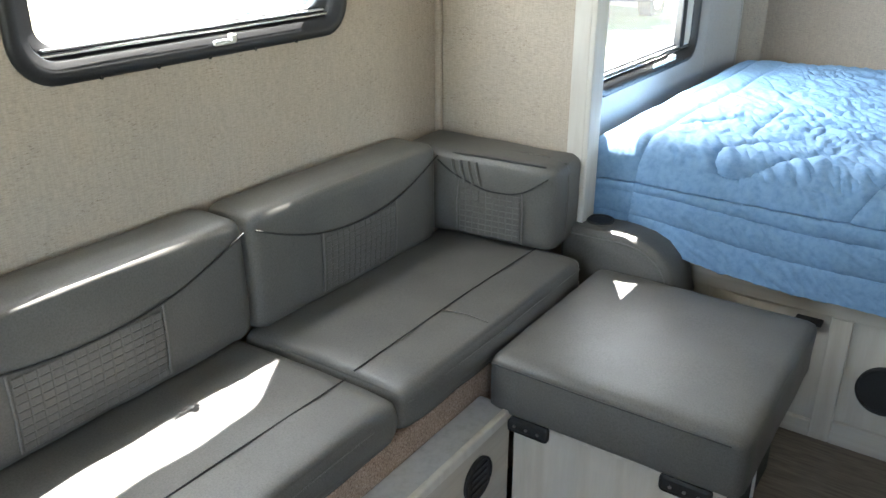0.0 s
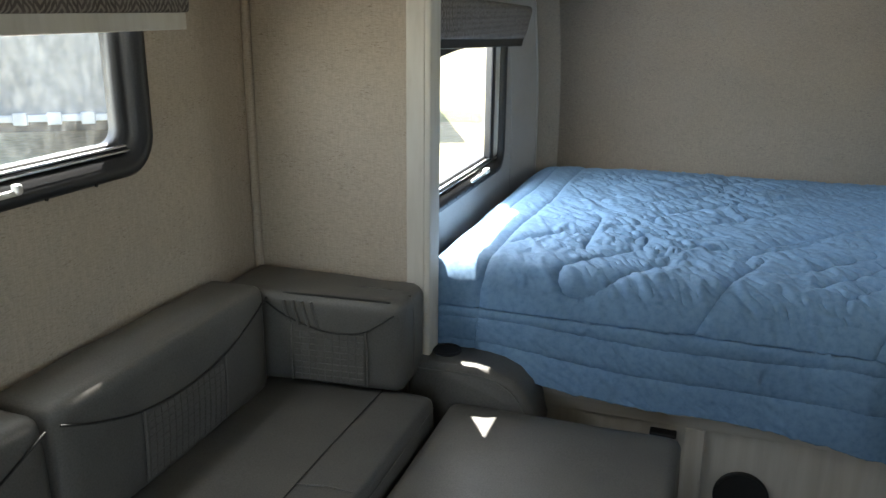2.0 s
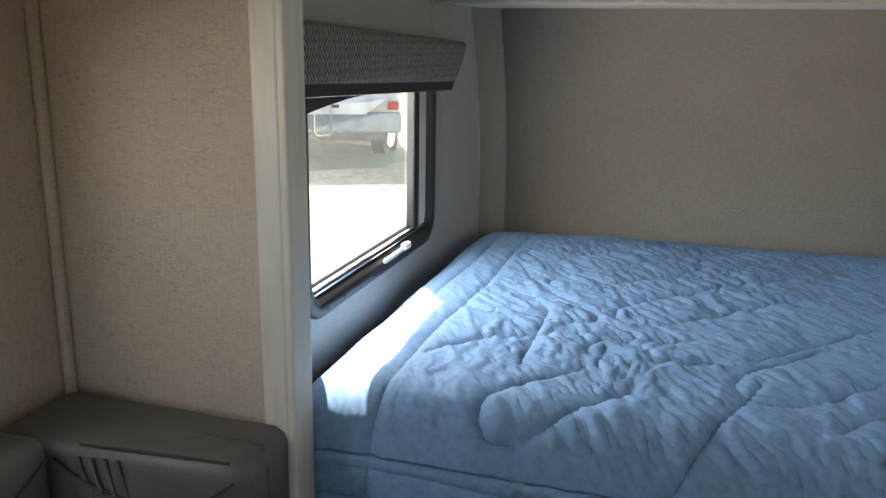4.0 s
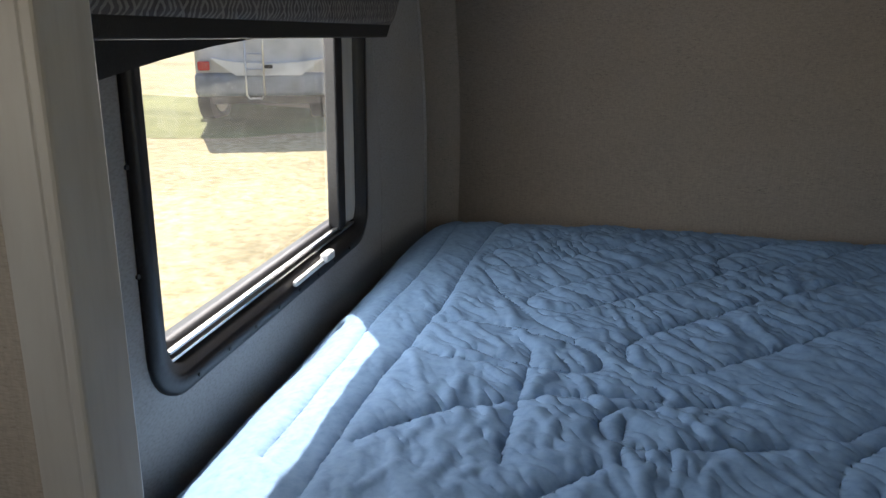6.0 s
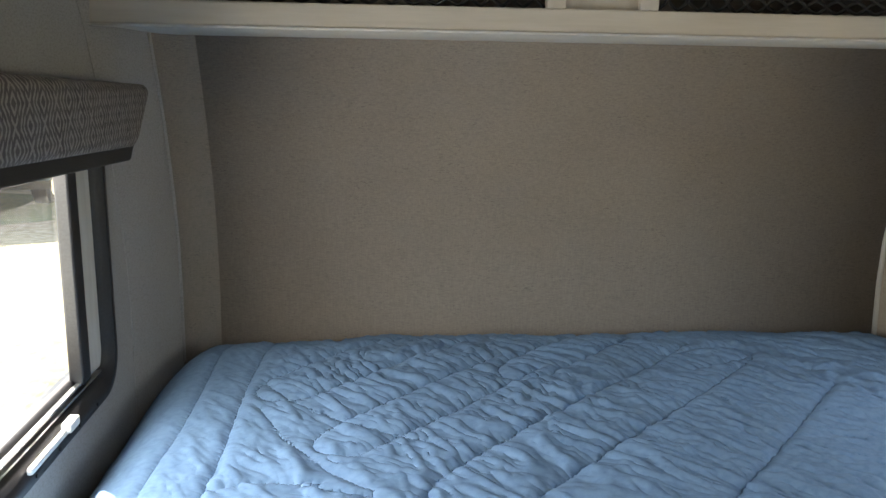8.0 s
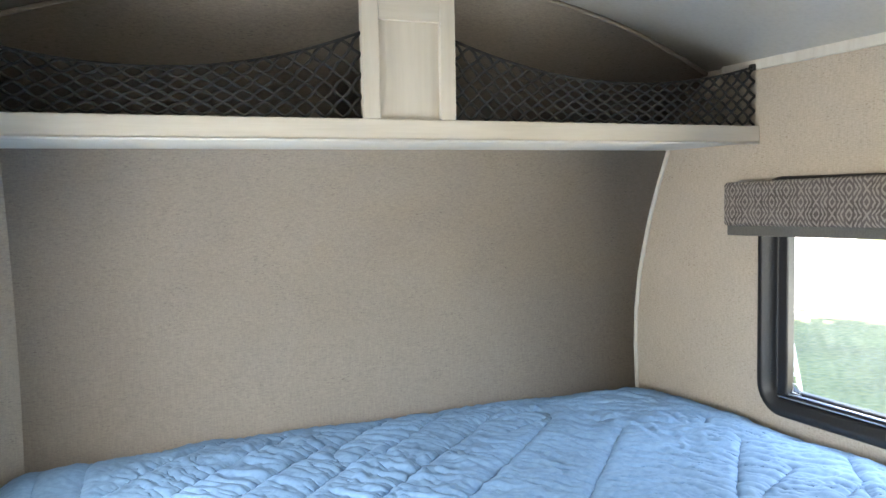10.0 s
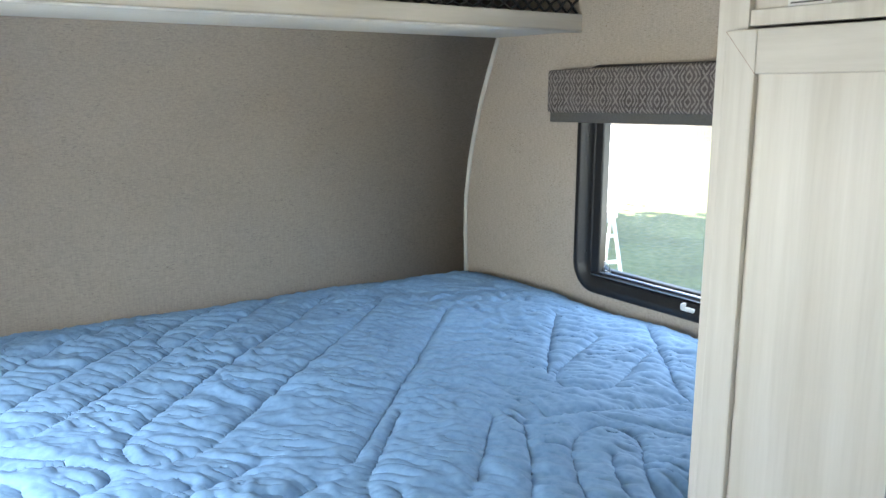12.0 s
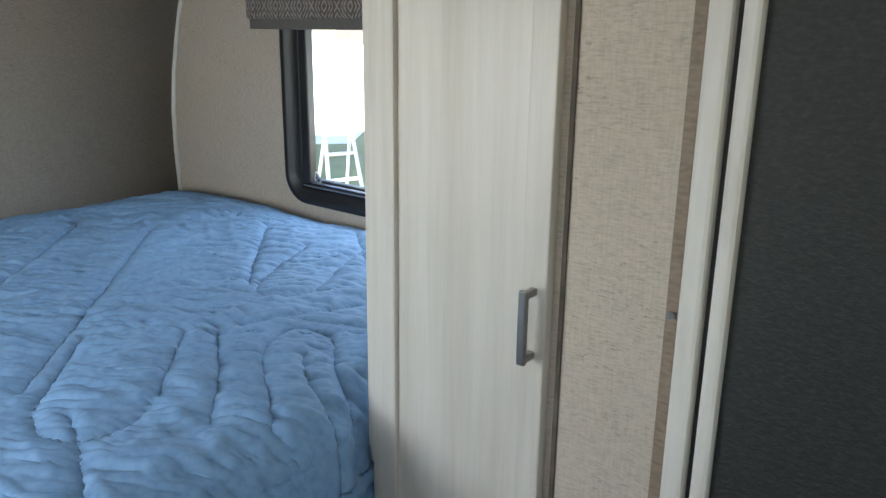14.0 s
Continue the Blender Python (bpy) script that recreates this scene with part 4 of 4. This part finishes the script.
part("flap_seam", line3([rface(-1.378, 0.637, 0), rface(-1.33, 0.608, 0.001), rface(-1.25, 0.577, 0.001), rface(-1.19, 0.57, 0.001), rface(-1.12, 0.58, 0.001), rface(-1.045, 0.63, 0)], 0.0024), SEAM, ret, "curved flap seam", True)
part("panel_welt", line3([rface(-1.315, 0.43, 0), rface(-1.315, 0.52, 0), rface(-1.31, 0.595, 0)], 0.0022), WELT, ret, "pale upright welt", True)
part("panel_welt", line3([rface(-1.115, 0.43, 0), rface(-1.115, 0.52, 0), rface(-1.118, 0.578, 0)], 0.0022), WELT, ret, "pale upright welt", True)
part("quilted_panel", waffle(-1.308, -1.122, 0.435, 0.568, rface, 9, 8), VINYL, ret, "gathered waffle quilting")["kind"] = "stuff"
part("welt", line3([(-1.39, 2.222, 0.655), (-1.22, 2.232, 0.660), (-1.06, 2.25, 0.656)], 0.003), SEAM, ret, "rolled top welt", True)
for k in range(4):
    u = -1.325 + k * 0.024
    part("gather", line3([rface(u - 0.006, 0.645, -0.001), rface(u, 0.618, 0.001), rface(u + 0.012, 0.588 - 0.004 * k, 0)], 0.0045), VINYL, ret, "gathered fold", True)

# armrest with cup holder
arm = thing("armrest", (-0.95, 2.42, 0.2), "dark grey vinyl armrest with a cup holder, between sofa and bed", "armrest")
prof = [(-1.06, 0.0), (-1.06, 0.452), (-1.05, 0.463), (-1.02, 0.467), (-0.87, 0.467), (-0.82, 0.460), (-0.775, 0.442), (-0.742, 0.412), (-0.72, 0.37), (-0.708, 0.30), (-0.705, 0.0)]
bm = prism(prof, "y", 2.355, 2.51)
bmesh.ops.bevel(bm, geom=[e for e in bm.edges if abs(e.verts[0].co.y - e.verts[1].co.y) < 1e-4 and max(e.verts[0].co.z, e.verts[1].co.z) > 0.01], offset=0.02, segments=4, profile=0.5, affect="EDGES")
part("arm_body", bm, VINYL, arm, "", True)
part("arm_foot", box((-1.05, -0.72, 2.37, 2.50, FZ, 0.0)), BLACK_MATT, arm, "dark plinth under the armrest")
cup = part("cup_holder", sweep([(-0.973 + 0.036 * math.cos(a), 2.432 + 0.036 * math.sin(a), 0.469) for a in [i * math.tau / 32 for i in range(32)]], 0.0045, 6, True), BLACK_MATT, arm, "black cup holder ring", True)
# no recess is cut: a flat black disc gives the hole's darkness
part("cup_shade_disc", disc((-0.973, 2.432, 0.4685), "z", 0.034, 0.003, 28), BLACK_MATT, cup, "flat black disc standing in for the shade in the cup well")
part("arm_seam", line3([(-1.04, 2.352, 0.445), (-0.87, 2.3515, 0.448), (-0.80, 2.352, 0.43), (-0.755, 2.352, 0.39), (-0.735, 2.352, 0.33), (-0.73, 2.352, 0.2)], 0.002), WELT, arm, "curved side seam", True)

# ottoman on its white box
ob_box = thing("ottoman_box", (-0.7, 2.05, FZ), "white wood-grain storage box under the ottoman cushion", "storage box")
part("front_panel", box((-0.872, -0.405, 1.79, 1.806, FZ, 0.203)), WOOD_V, ob_box)
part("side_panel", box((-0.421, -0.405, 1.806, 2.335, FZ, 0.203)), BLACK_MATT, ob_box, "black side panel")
part("back_panel", box((-0.872, -0.421, 2.319, 2.335, FZ, 0.203)), WOOD_V, ob_box)
part("lid", box((-0.94, -0.385, 1.788, 2.34, 0.2035, 0.2205), bevel=0.002), WOOD_HY, ob_box)
for hx in (-0.835, -0.465):
    hg = part("hinge", box((hx - 0.055, hx + 0.055, 1.776, 1.788, 0.176, 0.219), bevel=0.01), BLACK_MATT, ob_box, "black metal hinge plate")
    for k in (-0.03, 0.0, 0.03):
        part("bolt", disc((hx + k, 1.775, 0.194), "y", 0.004, 0.003, 10), METAL, hg)
ottoman = thing("ottoman_cushion", (-0.66, 2.06, 0.2215), "dark grey vinyl ottoman cushion, smooth and slightly worn", "ottoman")
part("cushion_body", pillow(-0.934, -0.352, 1.762, 2.362, 0.2215, 0.366, 0.022, 0.005, 20, 3.0, 0.0025), VINYL, ottoman, "", True)
part("top_seam", line3([(-0.925, 1.758, 0.352), (-0.66, 1.754, 0.353), (-0.385, 1.758, 0.352)], 0.0014), SEAM, ottoman, "", True)
cord = thing("power_cord", (-0.36, 1.95, FZ), "thin white cord hanging beside the ottoman", "cord")
part("cord_line", line3([(-0.40, 2.05, 0.2), (-0.385, 2.05, 0.12), (-0.38, 2.03, 0.0), (-0.375, 1.95, FZ + 0.006), (-0.375, 1.80, FZ + 0.005)], 0.004), PAPER, cord, "", True)

# ---------------------------------------------------------------- wardrobe
wardrobe = thing("wardrobe", (0.53, 2.38, FZ), "whitewashed wood wardrobe with one panelled door beside the bed", "wardrobe")
FX = PX
ZT = 1.79
part("carcass", box((FX + 0.018, XR - 0.002, 2.2305, 2.244, FZ, 1.72), (FX + 0.018, XR - 0.002, 2.529, 2.547, FZ, 1.72), (FX + 0.018, XR - 0.002, 2.244, 2.529, FZ, FZ + 0.02)), WOOD_V, wardrobe)
part("face_frame", box((FX, FX + 0.018, 2.499, 2.547, FZ, 1.84), (FX, FX + 0.018, 2.2305, 2.236, FZ, 1.84), (FX, FX + 0.018, 2.236, 2.497, 1.384, 1.405), (FX, FX + 0.018, 2.236, 2.497, 1.498, 1.546), (FX, FX + 0.018, 2.236, 2.497, 1.66, 1.84), (FX, FX + 0.018, 2.236, 2.497, FZ, 0.04), bevel=0.0015), WOOD_V, wardrobe)
part("upper_panel", box((FX + 0.011, FX + 0.018, 2.23, 2.499, 1.403, 1.50)), WOOD_V2, wardrobe, "recessed cream panel")
part("top_panel", box((FX + 0.011, FX + 0.018, 2.23, 2.499, 1.544, 1.662)), WOOD_V2, wardrobe, "recessed cream panel")
door = part("door", box((FX - 0.018, FX - 0.001, 2.472, 2.520, 0.03, 1.379), (FX - 0.018, FX - 0.001, 2.214, 2.252, 0.03, 1.379), bevel=0.002), WOOD_V, wardrobe, "panelled door with pale stiles")
part("top_rail", box((FX - 0.018, FX - 0.001, 2.252, 2.472, 1.322, 1.379), bevel=0.002), WOOD_HY, door)
part("bottom_rail", box((FX - 0.018, FX - 0.001, 2.252, 2.472, 0.03, 0.085), bevel=0.002), WOOD_HY, door)
part("door_panel", box((FX - 0.010, FX - 0.002, 2.250, 2.474, 0.083, 1.324)), WOOD_V2, door, "pale cathedral-grain door panel")
part("mitre_joint", sweep([(FX - 0.0178, 2.519, 1.3775), (FX - 0.0178, 2.4715, 1.3225)], 0.0005, 5), CARPET, door, "thin mitre line at the door's corner")
hd = part("handle", box((FX - 0.046, FX - 0.038, 2.226, 2.238, 0.833, 0.934), bevel=0.002), METAL, door, "brushed nickel bar handle")
part("handle_foot", box((FX - 0.04, FX - 0.017, 2.227, 2.237, 0.922, 0.932), bevel=0.002), METAL, hd)
part("handle_foot", box((FX - 0.04, FX - 0.017, 2.227, 2.237, 0.835, 0.845), bevel=0.002), METAL, hd)
switch = thing("light_switch", (FX + 0.008, 2.418, 1.432), "black rocker switch plate on the wardrobe", "switch")
part("plate", box((FX + 0.003, FX + 0.0105, 2.400, 2.436, 1.432, 1.497), bevel=0.002), BLACK_MATT, switch)
part("rocker", box((FX - 0.003, FX + 0.003, 2.412, 2.424, 1.452, 1.476), bevel=0.002), BLACK, switch)
for zz in (1.440, 1.489):
    part("screw", disc((FX + 0.002, 2.418, zz), "x", 0.003, 0.003, 10), METAL, switch)
sticker = thing("paper_label", (FX + 0.01, 2.42, 1.406), "small white printed label under the switch", "label")
part("label_paper", box((FX + 0.0095, FX + 0.0108, 2.392, 2.45, 1.406, 1.430)), PAPER, sticker)
for k, (a, b) in enumerate(((2.402, 2.446), (2.406, 2.444), (2.412, 2.446), (2.40, 2.438))):
    part("print_bar", box((FX + 0.0088, FX + 0.0094, a, b, 1.409 + k * 0.0052, 1.411 + k * 0.0052)), INK, sticker, "unreadable printed line")

# ---------------------------------------------------------------- bathroom door
jamb = thing("door_jamb", (PX, 1.6, FZ), "cream door jamb with a black seal line", "door frame", "", "structure")
part("jamb_post", box((PX - 0.012, PX + 0.04, 2.019, 2.0465, FZ, 1.75), bevel=0.006), TRIM, jamb)
part("jamb_stop", box((PX + 0.004, PX + 0.04, 2.011, 2.019, FZ, 1.75)), BLACK_MATT, jamb, "black seal strip")
part("jamb_post", box((PX - 0.012, PX + 0.04, 1.16, 1.19, FZ, 1.75), bevel=0.006), TRIM, jamb)
part("jamb_head", box((PX - 0.012, PX + 0.04, 1.19, 2.019, 1.70, 1.75), bevel=0.006), TRIM, jamb)
bath = thing("door_1", (PX, 1.58, FZ), "closed charcoal textured door with a pale edge strip", "door", "", "structure")
part("door_edge", box((PX - 0.01, PX + 0.03, 1.99, 2.011, FZ, 1.70), bevel=0.006), TRIM, bath, "pale edge strip")
part("door_skin", box((PX + 0.002, PX + 0.028, 1.192, 1.99, FZ, 1.70)), DARK_DOOR, bath, "charcoal textured skin")
bolt = thing("wall_screw", (PX, 2.047, 0.935), "small brass screw in the papered wall edge", "screw")
part("screw_head", disc((PX - 0.006, 2.054, 0.935), "x", 0.005, 0.004, 14), METAL, bolt)

# ---------------------------------------------------------------- outdoors
GZ = -0.75
struct("ground", box((-400, 400, -400, 400, GZ - 0.3, GZ)), DRY_GRASS, "sunlit dry yellow grass reaching the horizon", "ground")
N = 46
for nm, cx, cy, rx, ry, mat, lab in (("lawn", 22, 12, 21, 16, LAWN, "green lawn patch in half shade"), ("lawn_left", -10.5, 15.2, 6.0, 2.6, LAWN, "green lawn patch by the parked vehicles")):
    b2 = bmesh.new()
    b2.faces.new([b2.verts.new((cx + rx * (1 + 0.12 * math.sin(5 * a) + 0.06 * math.sin(11 * a)) * math.cos(a), cy + ry * (1 + 0.1 * math.sin(4 * a + 1)) * math.sin(a), GZ + 0.006)) for a in [i * math.tau / N for i in range(N)]])
    struct(nm, b2, mat, lab, "grass")
b2 = bmesh.new()
b2.faces.new([b2.verts.new(p) for p in ((8.1, 10.6, GZ + 0.012), (19, 18.5, GZ + 0.012), (60, 52, GZ + 0.012), (20, 70, GZ + 0.012), (2, 40, GZ + 0.012), (3, 15, GZ + 0.012))])
struct("gravel_drive", b2, GRAVEL, "pale sunlit gravel drive", "drive")


def wheel(parent, place, axis, r):
    w = part("wheel", disc(place, axis, r, 0.24, 26), TYRE, parent, "black tyre")
    part("rim", disc(place, axis, r * 0.55, 0.26, 20), ALU, w)


def placed(bm, m):
    bmesh.ops.transform(bm, matrix=m, verts=bm.verts)
    return bm


# motorhome parked behind the bed window, its rear turned to us
MH = Matrix.Translation((-6.2, 14.05, GZ)) @ Matrix.Rotation(radians(24.7), 4, "Z") @ Matrix.Diagonal((0.84, 0.9, 0.80, 1))
home = thing("motorhome", MH.translation, "grey and blue motorhome seen from behind, parked on grass", "motorhome")
part("body", placed(box((-1.35, 1.35, 0, 8.5, 0.75, 3.3), bevel=0.12, segments=3), MH), BODY_GREY, home, "", True)
part("lower_body", placed(box((-1.37, 1.37, -0.06, 8.4, 0.70, 1.18), bevel=0.1, segments=3), MH), BODY_BLUE, home, "slate blue lower body", True)
part("rear_band", placed(prism([(-1.05, 1.46), (-0.6, 1.38), (0, 1.35), (0.6, 1.38), (1.05, 1.46), (0.82, 1.28), (0.6, 1.12), (-0.6, 1.12), (-0.82, 1.28)], "y", -0.12, 0.02), MH), BODY_WHITE, home, "pale swept rear band")
part("badge", placed(box((-0.08, 0.08, -0.14, -0.11, 1.26, 1.33), bevel=0.01), MH), BLACK_MATT, home)
for sx in (-1, 1):
    part("tail_light", placed(box((sx * 1.18 - 0.11, sx * 1.18 + 0.11, -0.14, -0.02, 1.22, 1.40), bevel=0.03), MH), RED, home, "red tail light")
lad = part("ladder", placed(sweep([(-0.42, -0.2, 3.2), (-0.42, -0.2, 0.75), (-0.37, -0.2, 0.68), (-0.14, -0.2, 0.68), (-0.09, -0.2, 0.75), (-0.09, -0.2, 3.2)], 0.02, 6), MH), ALU, home, "thin roof ladder", True)
for k in range(7):
    part("rung", placed(sweep([(-0.42, -0.2, 1.25 + k * 0.3), (-0.09, -0.2, 1.25 + k * 0.3)], 0.015, 6), MH), ALU, lad)
part("rear_window", placed(box((-0.85, 0.85, -0.03, 0.05, 2.0, 2.75), bevel=0.04), MH), BLACK, home, "dark rear window")
for sx in (-1.15, 1.15):
    wheel(home, MH @ Vector((sx, 2.0, 0.42)), "x", 0.42)
    wheel(home, MH @ Vector((sx, 6.8, 0.42)), "x", 0.42)
part("underbody", placed(box((-1.1, 1.1, 0.4, 8.0, 0.5, 0.7)), MH), BLACK_MATT, home)

# cargo trailer beyond the sofa window
CT = Matrix.Translation((-8.9, 9.6, GZ)) @ Matrix.Rotation(radians(35), 4, "Z") @ Matrix.Scale(1.2, 4)
cargo = thing("cargo_trailer", CT.translation, "grey box trailer with white lower rail, parked on grass", "trailer")
part("box_body", placed(box((-1.15, 1.15, 0, 5.0, 0.47, 2.6), bevel=0.03), CT), CARGO_GREY, cargo)
# black underbody box, added for the shade beneath the trailer
part("under_shade", placed(box((-0.95, 0.95, 0.15, 4.9, 0.28, 0.47)), CT), BLACK_MATT, cargo, "dark underbody box standing in for the shade beneath")
part("rear_frame", placed(box((-1.2, 1.2, -0.05, 0.0, 0.42, 0.50), (-1.2, -1.12, -0.05, 0.0, 0.50, 2.6), (1.12, 1.2, -0.05, 0.0, 0.50, 2.6), bevel=0.01), CT), BODY_WHITE, cargo, "white rear frame")
for k in range(6):
    part("marker", placed(box((-0.95 + k * 0.36, -0.80 + k * 0.36, -0.1, -0.05, 0.39, 0.53), bevel=0.01), CT), BODY_WHITE, cargo, "white hinge block")
part("tail_light", placed(box((-1.32, -1.21, -0.06, 0.0, 1.2, 1.7), bevel=0.02), CT), RED, cargo, "red marker strip")
for sx in (-0.9, 0.9):
    wheel(cargo, CT @ Vector((sx, 3.5, 0.35)), "x", 0.35)
    wheel(cargo, CT @ Vector((sx, 4.3, 0.35)), "x", 0.35)

# white step ladder on the far side
SL = Matrix.Translation((4.05, 6.65, GZ)) @ Matrix.Rotation(radians(-20), 4, "Z") @ Matrix.Scale(0.76, 4)
step = thing("step_ladder", SL.translation, "white folding step ladder standing on the grass", "step ladder")
for sx in (-1, 1):
    part("front_leg", placed(sweep([(sx * 0.24, -0.38, 0.0), (sx * 0.16, 0.0, 1.33)], 0.022, 6), SL), BODY_WHITE, step)
    part("rear_leg", placed(sweep([(sx * 0.22, 0.40, 0.0), (sx * 0.15, 0.03, 1.31)], 0.018, 6), SL), BODY_WHITE, step)
for k in range(4):
    zz = 0.27 + k * 0.28
    yy = -0.38 + 0.38 * zz / 1.33
    part("tread", placed(box((-0.2 + k * 0.012, 0.2 - k * 0.012, yy - 0.04, yy + 0.05, zz - 0.012, zz + 0.012), bevel=0.004), SL), BODY_WHITE, step)
part("top_cap", placed(box((-0.19, 0.19, -0.07, 0.1, 1.31, 1.36), bevel=0.01), SL), BODY_WHITE, step)


def build_tree(x, y, h, seed, label, leaves=1500, size=1.0):
    rnd = random.Random(seed)
    t = thing("tree", (x, y, GZ), label, "tree", "trees at the edge of the field")
    bms = [sweep([(x, y, GZ), (x + 0.1, y, GZ + h * 0.25), (x - 0.05, y + 0.1, GZ + h * 0.55)], 0.13, 7)]
    tips = []
    for k in range(9):
        a, z = rnd.uniform(0, math.tau), GZ + h * rnd.uniform(0.25, 0.6)
        e = Vector((x + math.cos(a) * h * rnd.uniform(0.15, 0.32), y + math.sin(a) * h * rnd.uniform(0.15, 0.32), z + h * rnd.uniform(0.12, 0.35)))
        bms.append(sweep([(x, y, z), (x * 0.5 + e.x * 0.5, y * 0.5 + e.y * 0.5, z + 0.3), e], 0.045, 5))
        tips.append(e)
    part("trunk", join(*bms), BARK, t, "rough brown trunk and limbs")
    verts, faces = [], []
    for _ in range(leaves):
        c = rnd.choice(tips) + Vector((rnd.gauss(0, 0.1), rnd.gauss(0, 0.1), rnd.gauss(0, 0.09))) * h
        s = rnd.uniform(0.08, 0.2) * size
        d1 = Vector((rnd.uniform(-1, 1), rnd.uniform(-1, 1), rnd.uniform(-1, 1))).normalized()
        d2 = d1.orthogonal().normalized()
        i = len(verts)
        verts += [c - d1 * s, c + d2 * s * 0.5, c + d1 * s, c - d2 * s * 0.5]
        faces.append((i, i + 1, i + 2, i + 3))
    me = bpy.data.meshes.new("crown")
    me.from_pydata(verts, [], faces)
    link("crown", me, LEAF, t, "loose green leaf clumps")
    return t


for k, (x, y, h) in enumerate(((41, 41, 9), (37, 33, 8.5), (33.5, 25.5, 9), (44, 48, 9), (31, 20, 8.5), (46, 37, 9), (-30, 26, 7), (-26, 34, 8), (-34, 18, 7))):
    build_tree(x, y, h, 11 + k, "leafy green tree at the edge of the field")
# out-of-view tree, added only to cast shade on the lawn
build_tree(4.9, 12.0, 7.5, 40, "unseen leafy tree added to shade the lawn", 9000, 1.8)
fence = thing("fence", (30.5, 30, GZ), "grey board fence before the trees", "fence")
for k in range(64):
    x, y = 37 - k * 0.206, 41.0 - k * 0.343
    part("board", placed(box((-0.19, 0.19, -0.02, 0.02, 0, 1.9 + 0.06 * math.sin(k * 2.3))), Matrix.Translation((x, y, GZ)) @ Matrix.Rotation(radians(59), 4, "Z")), BARK, fence)
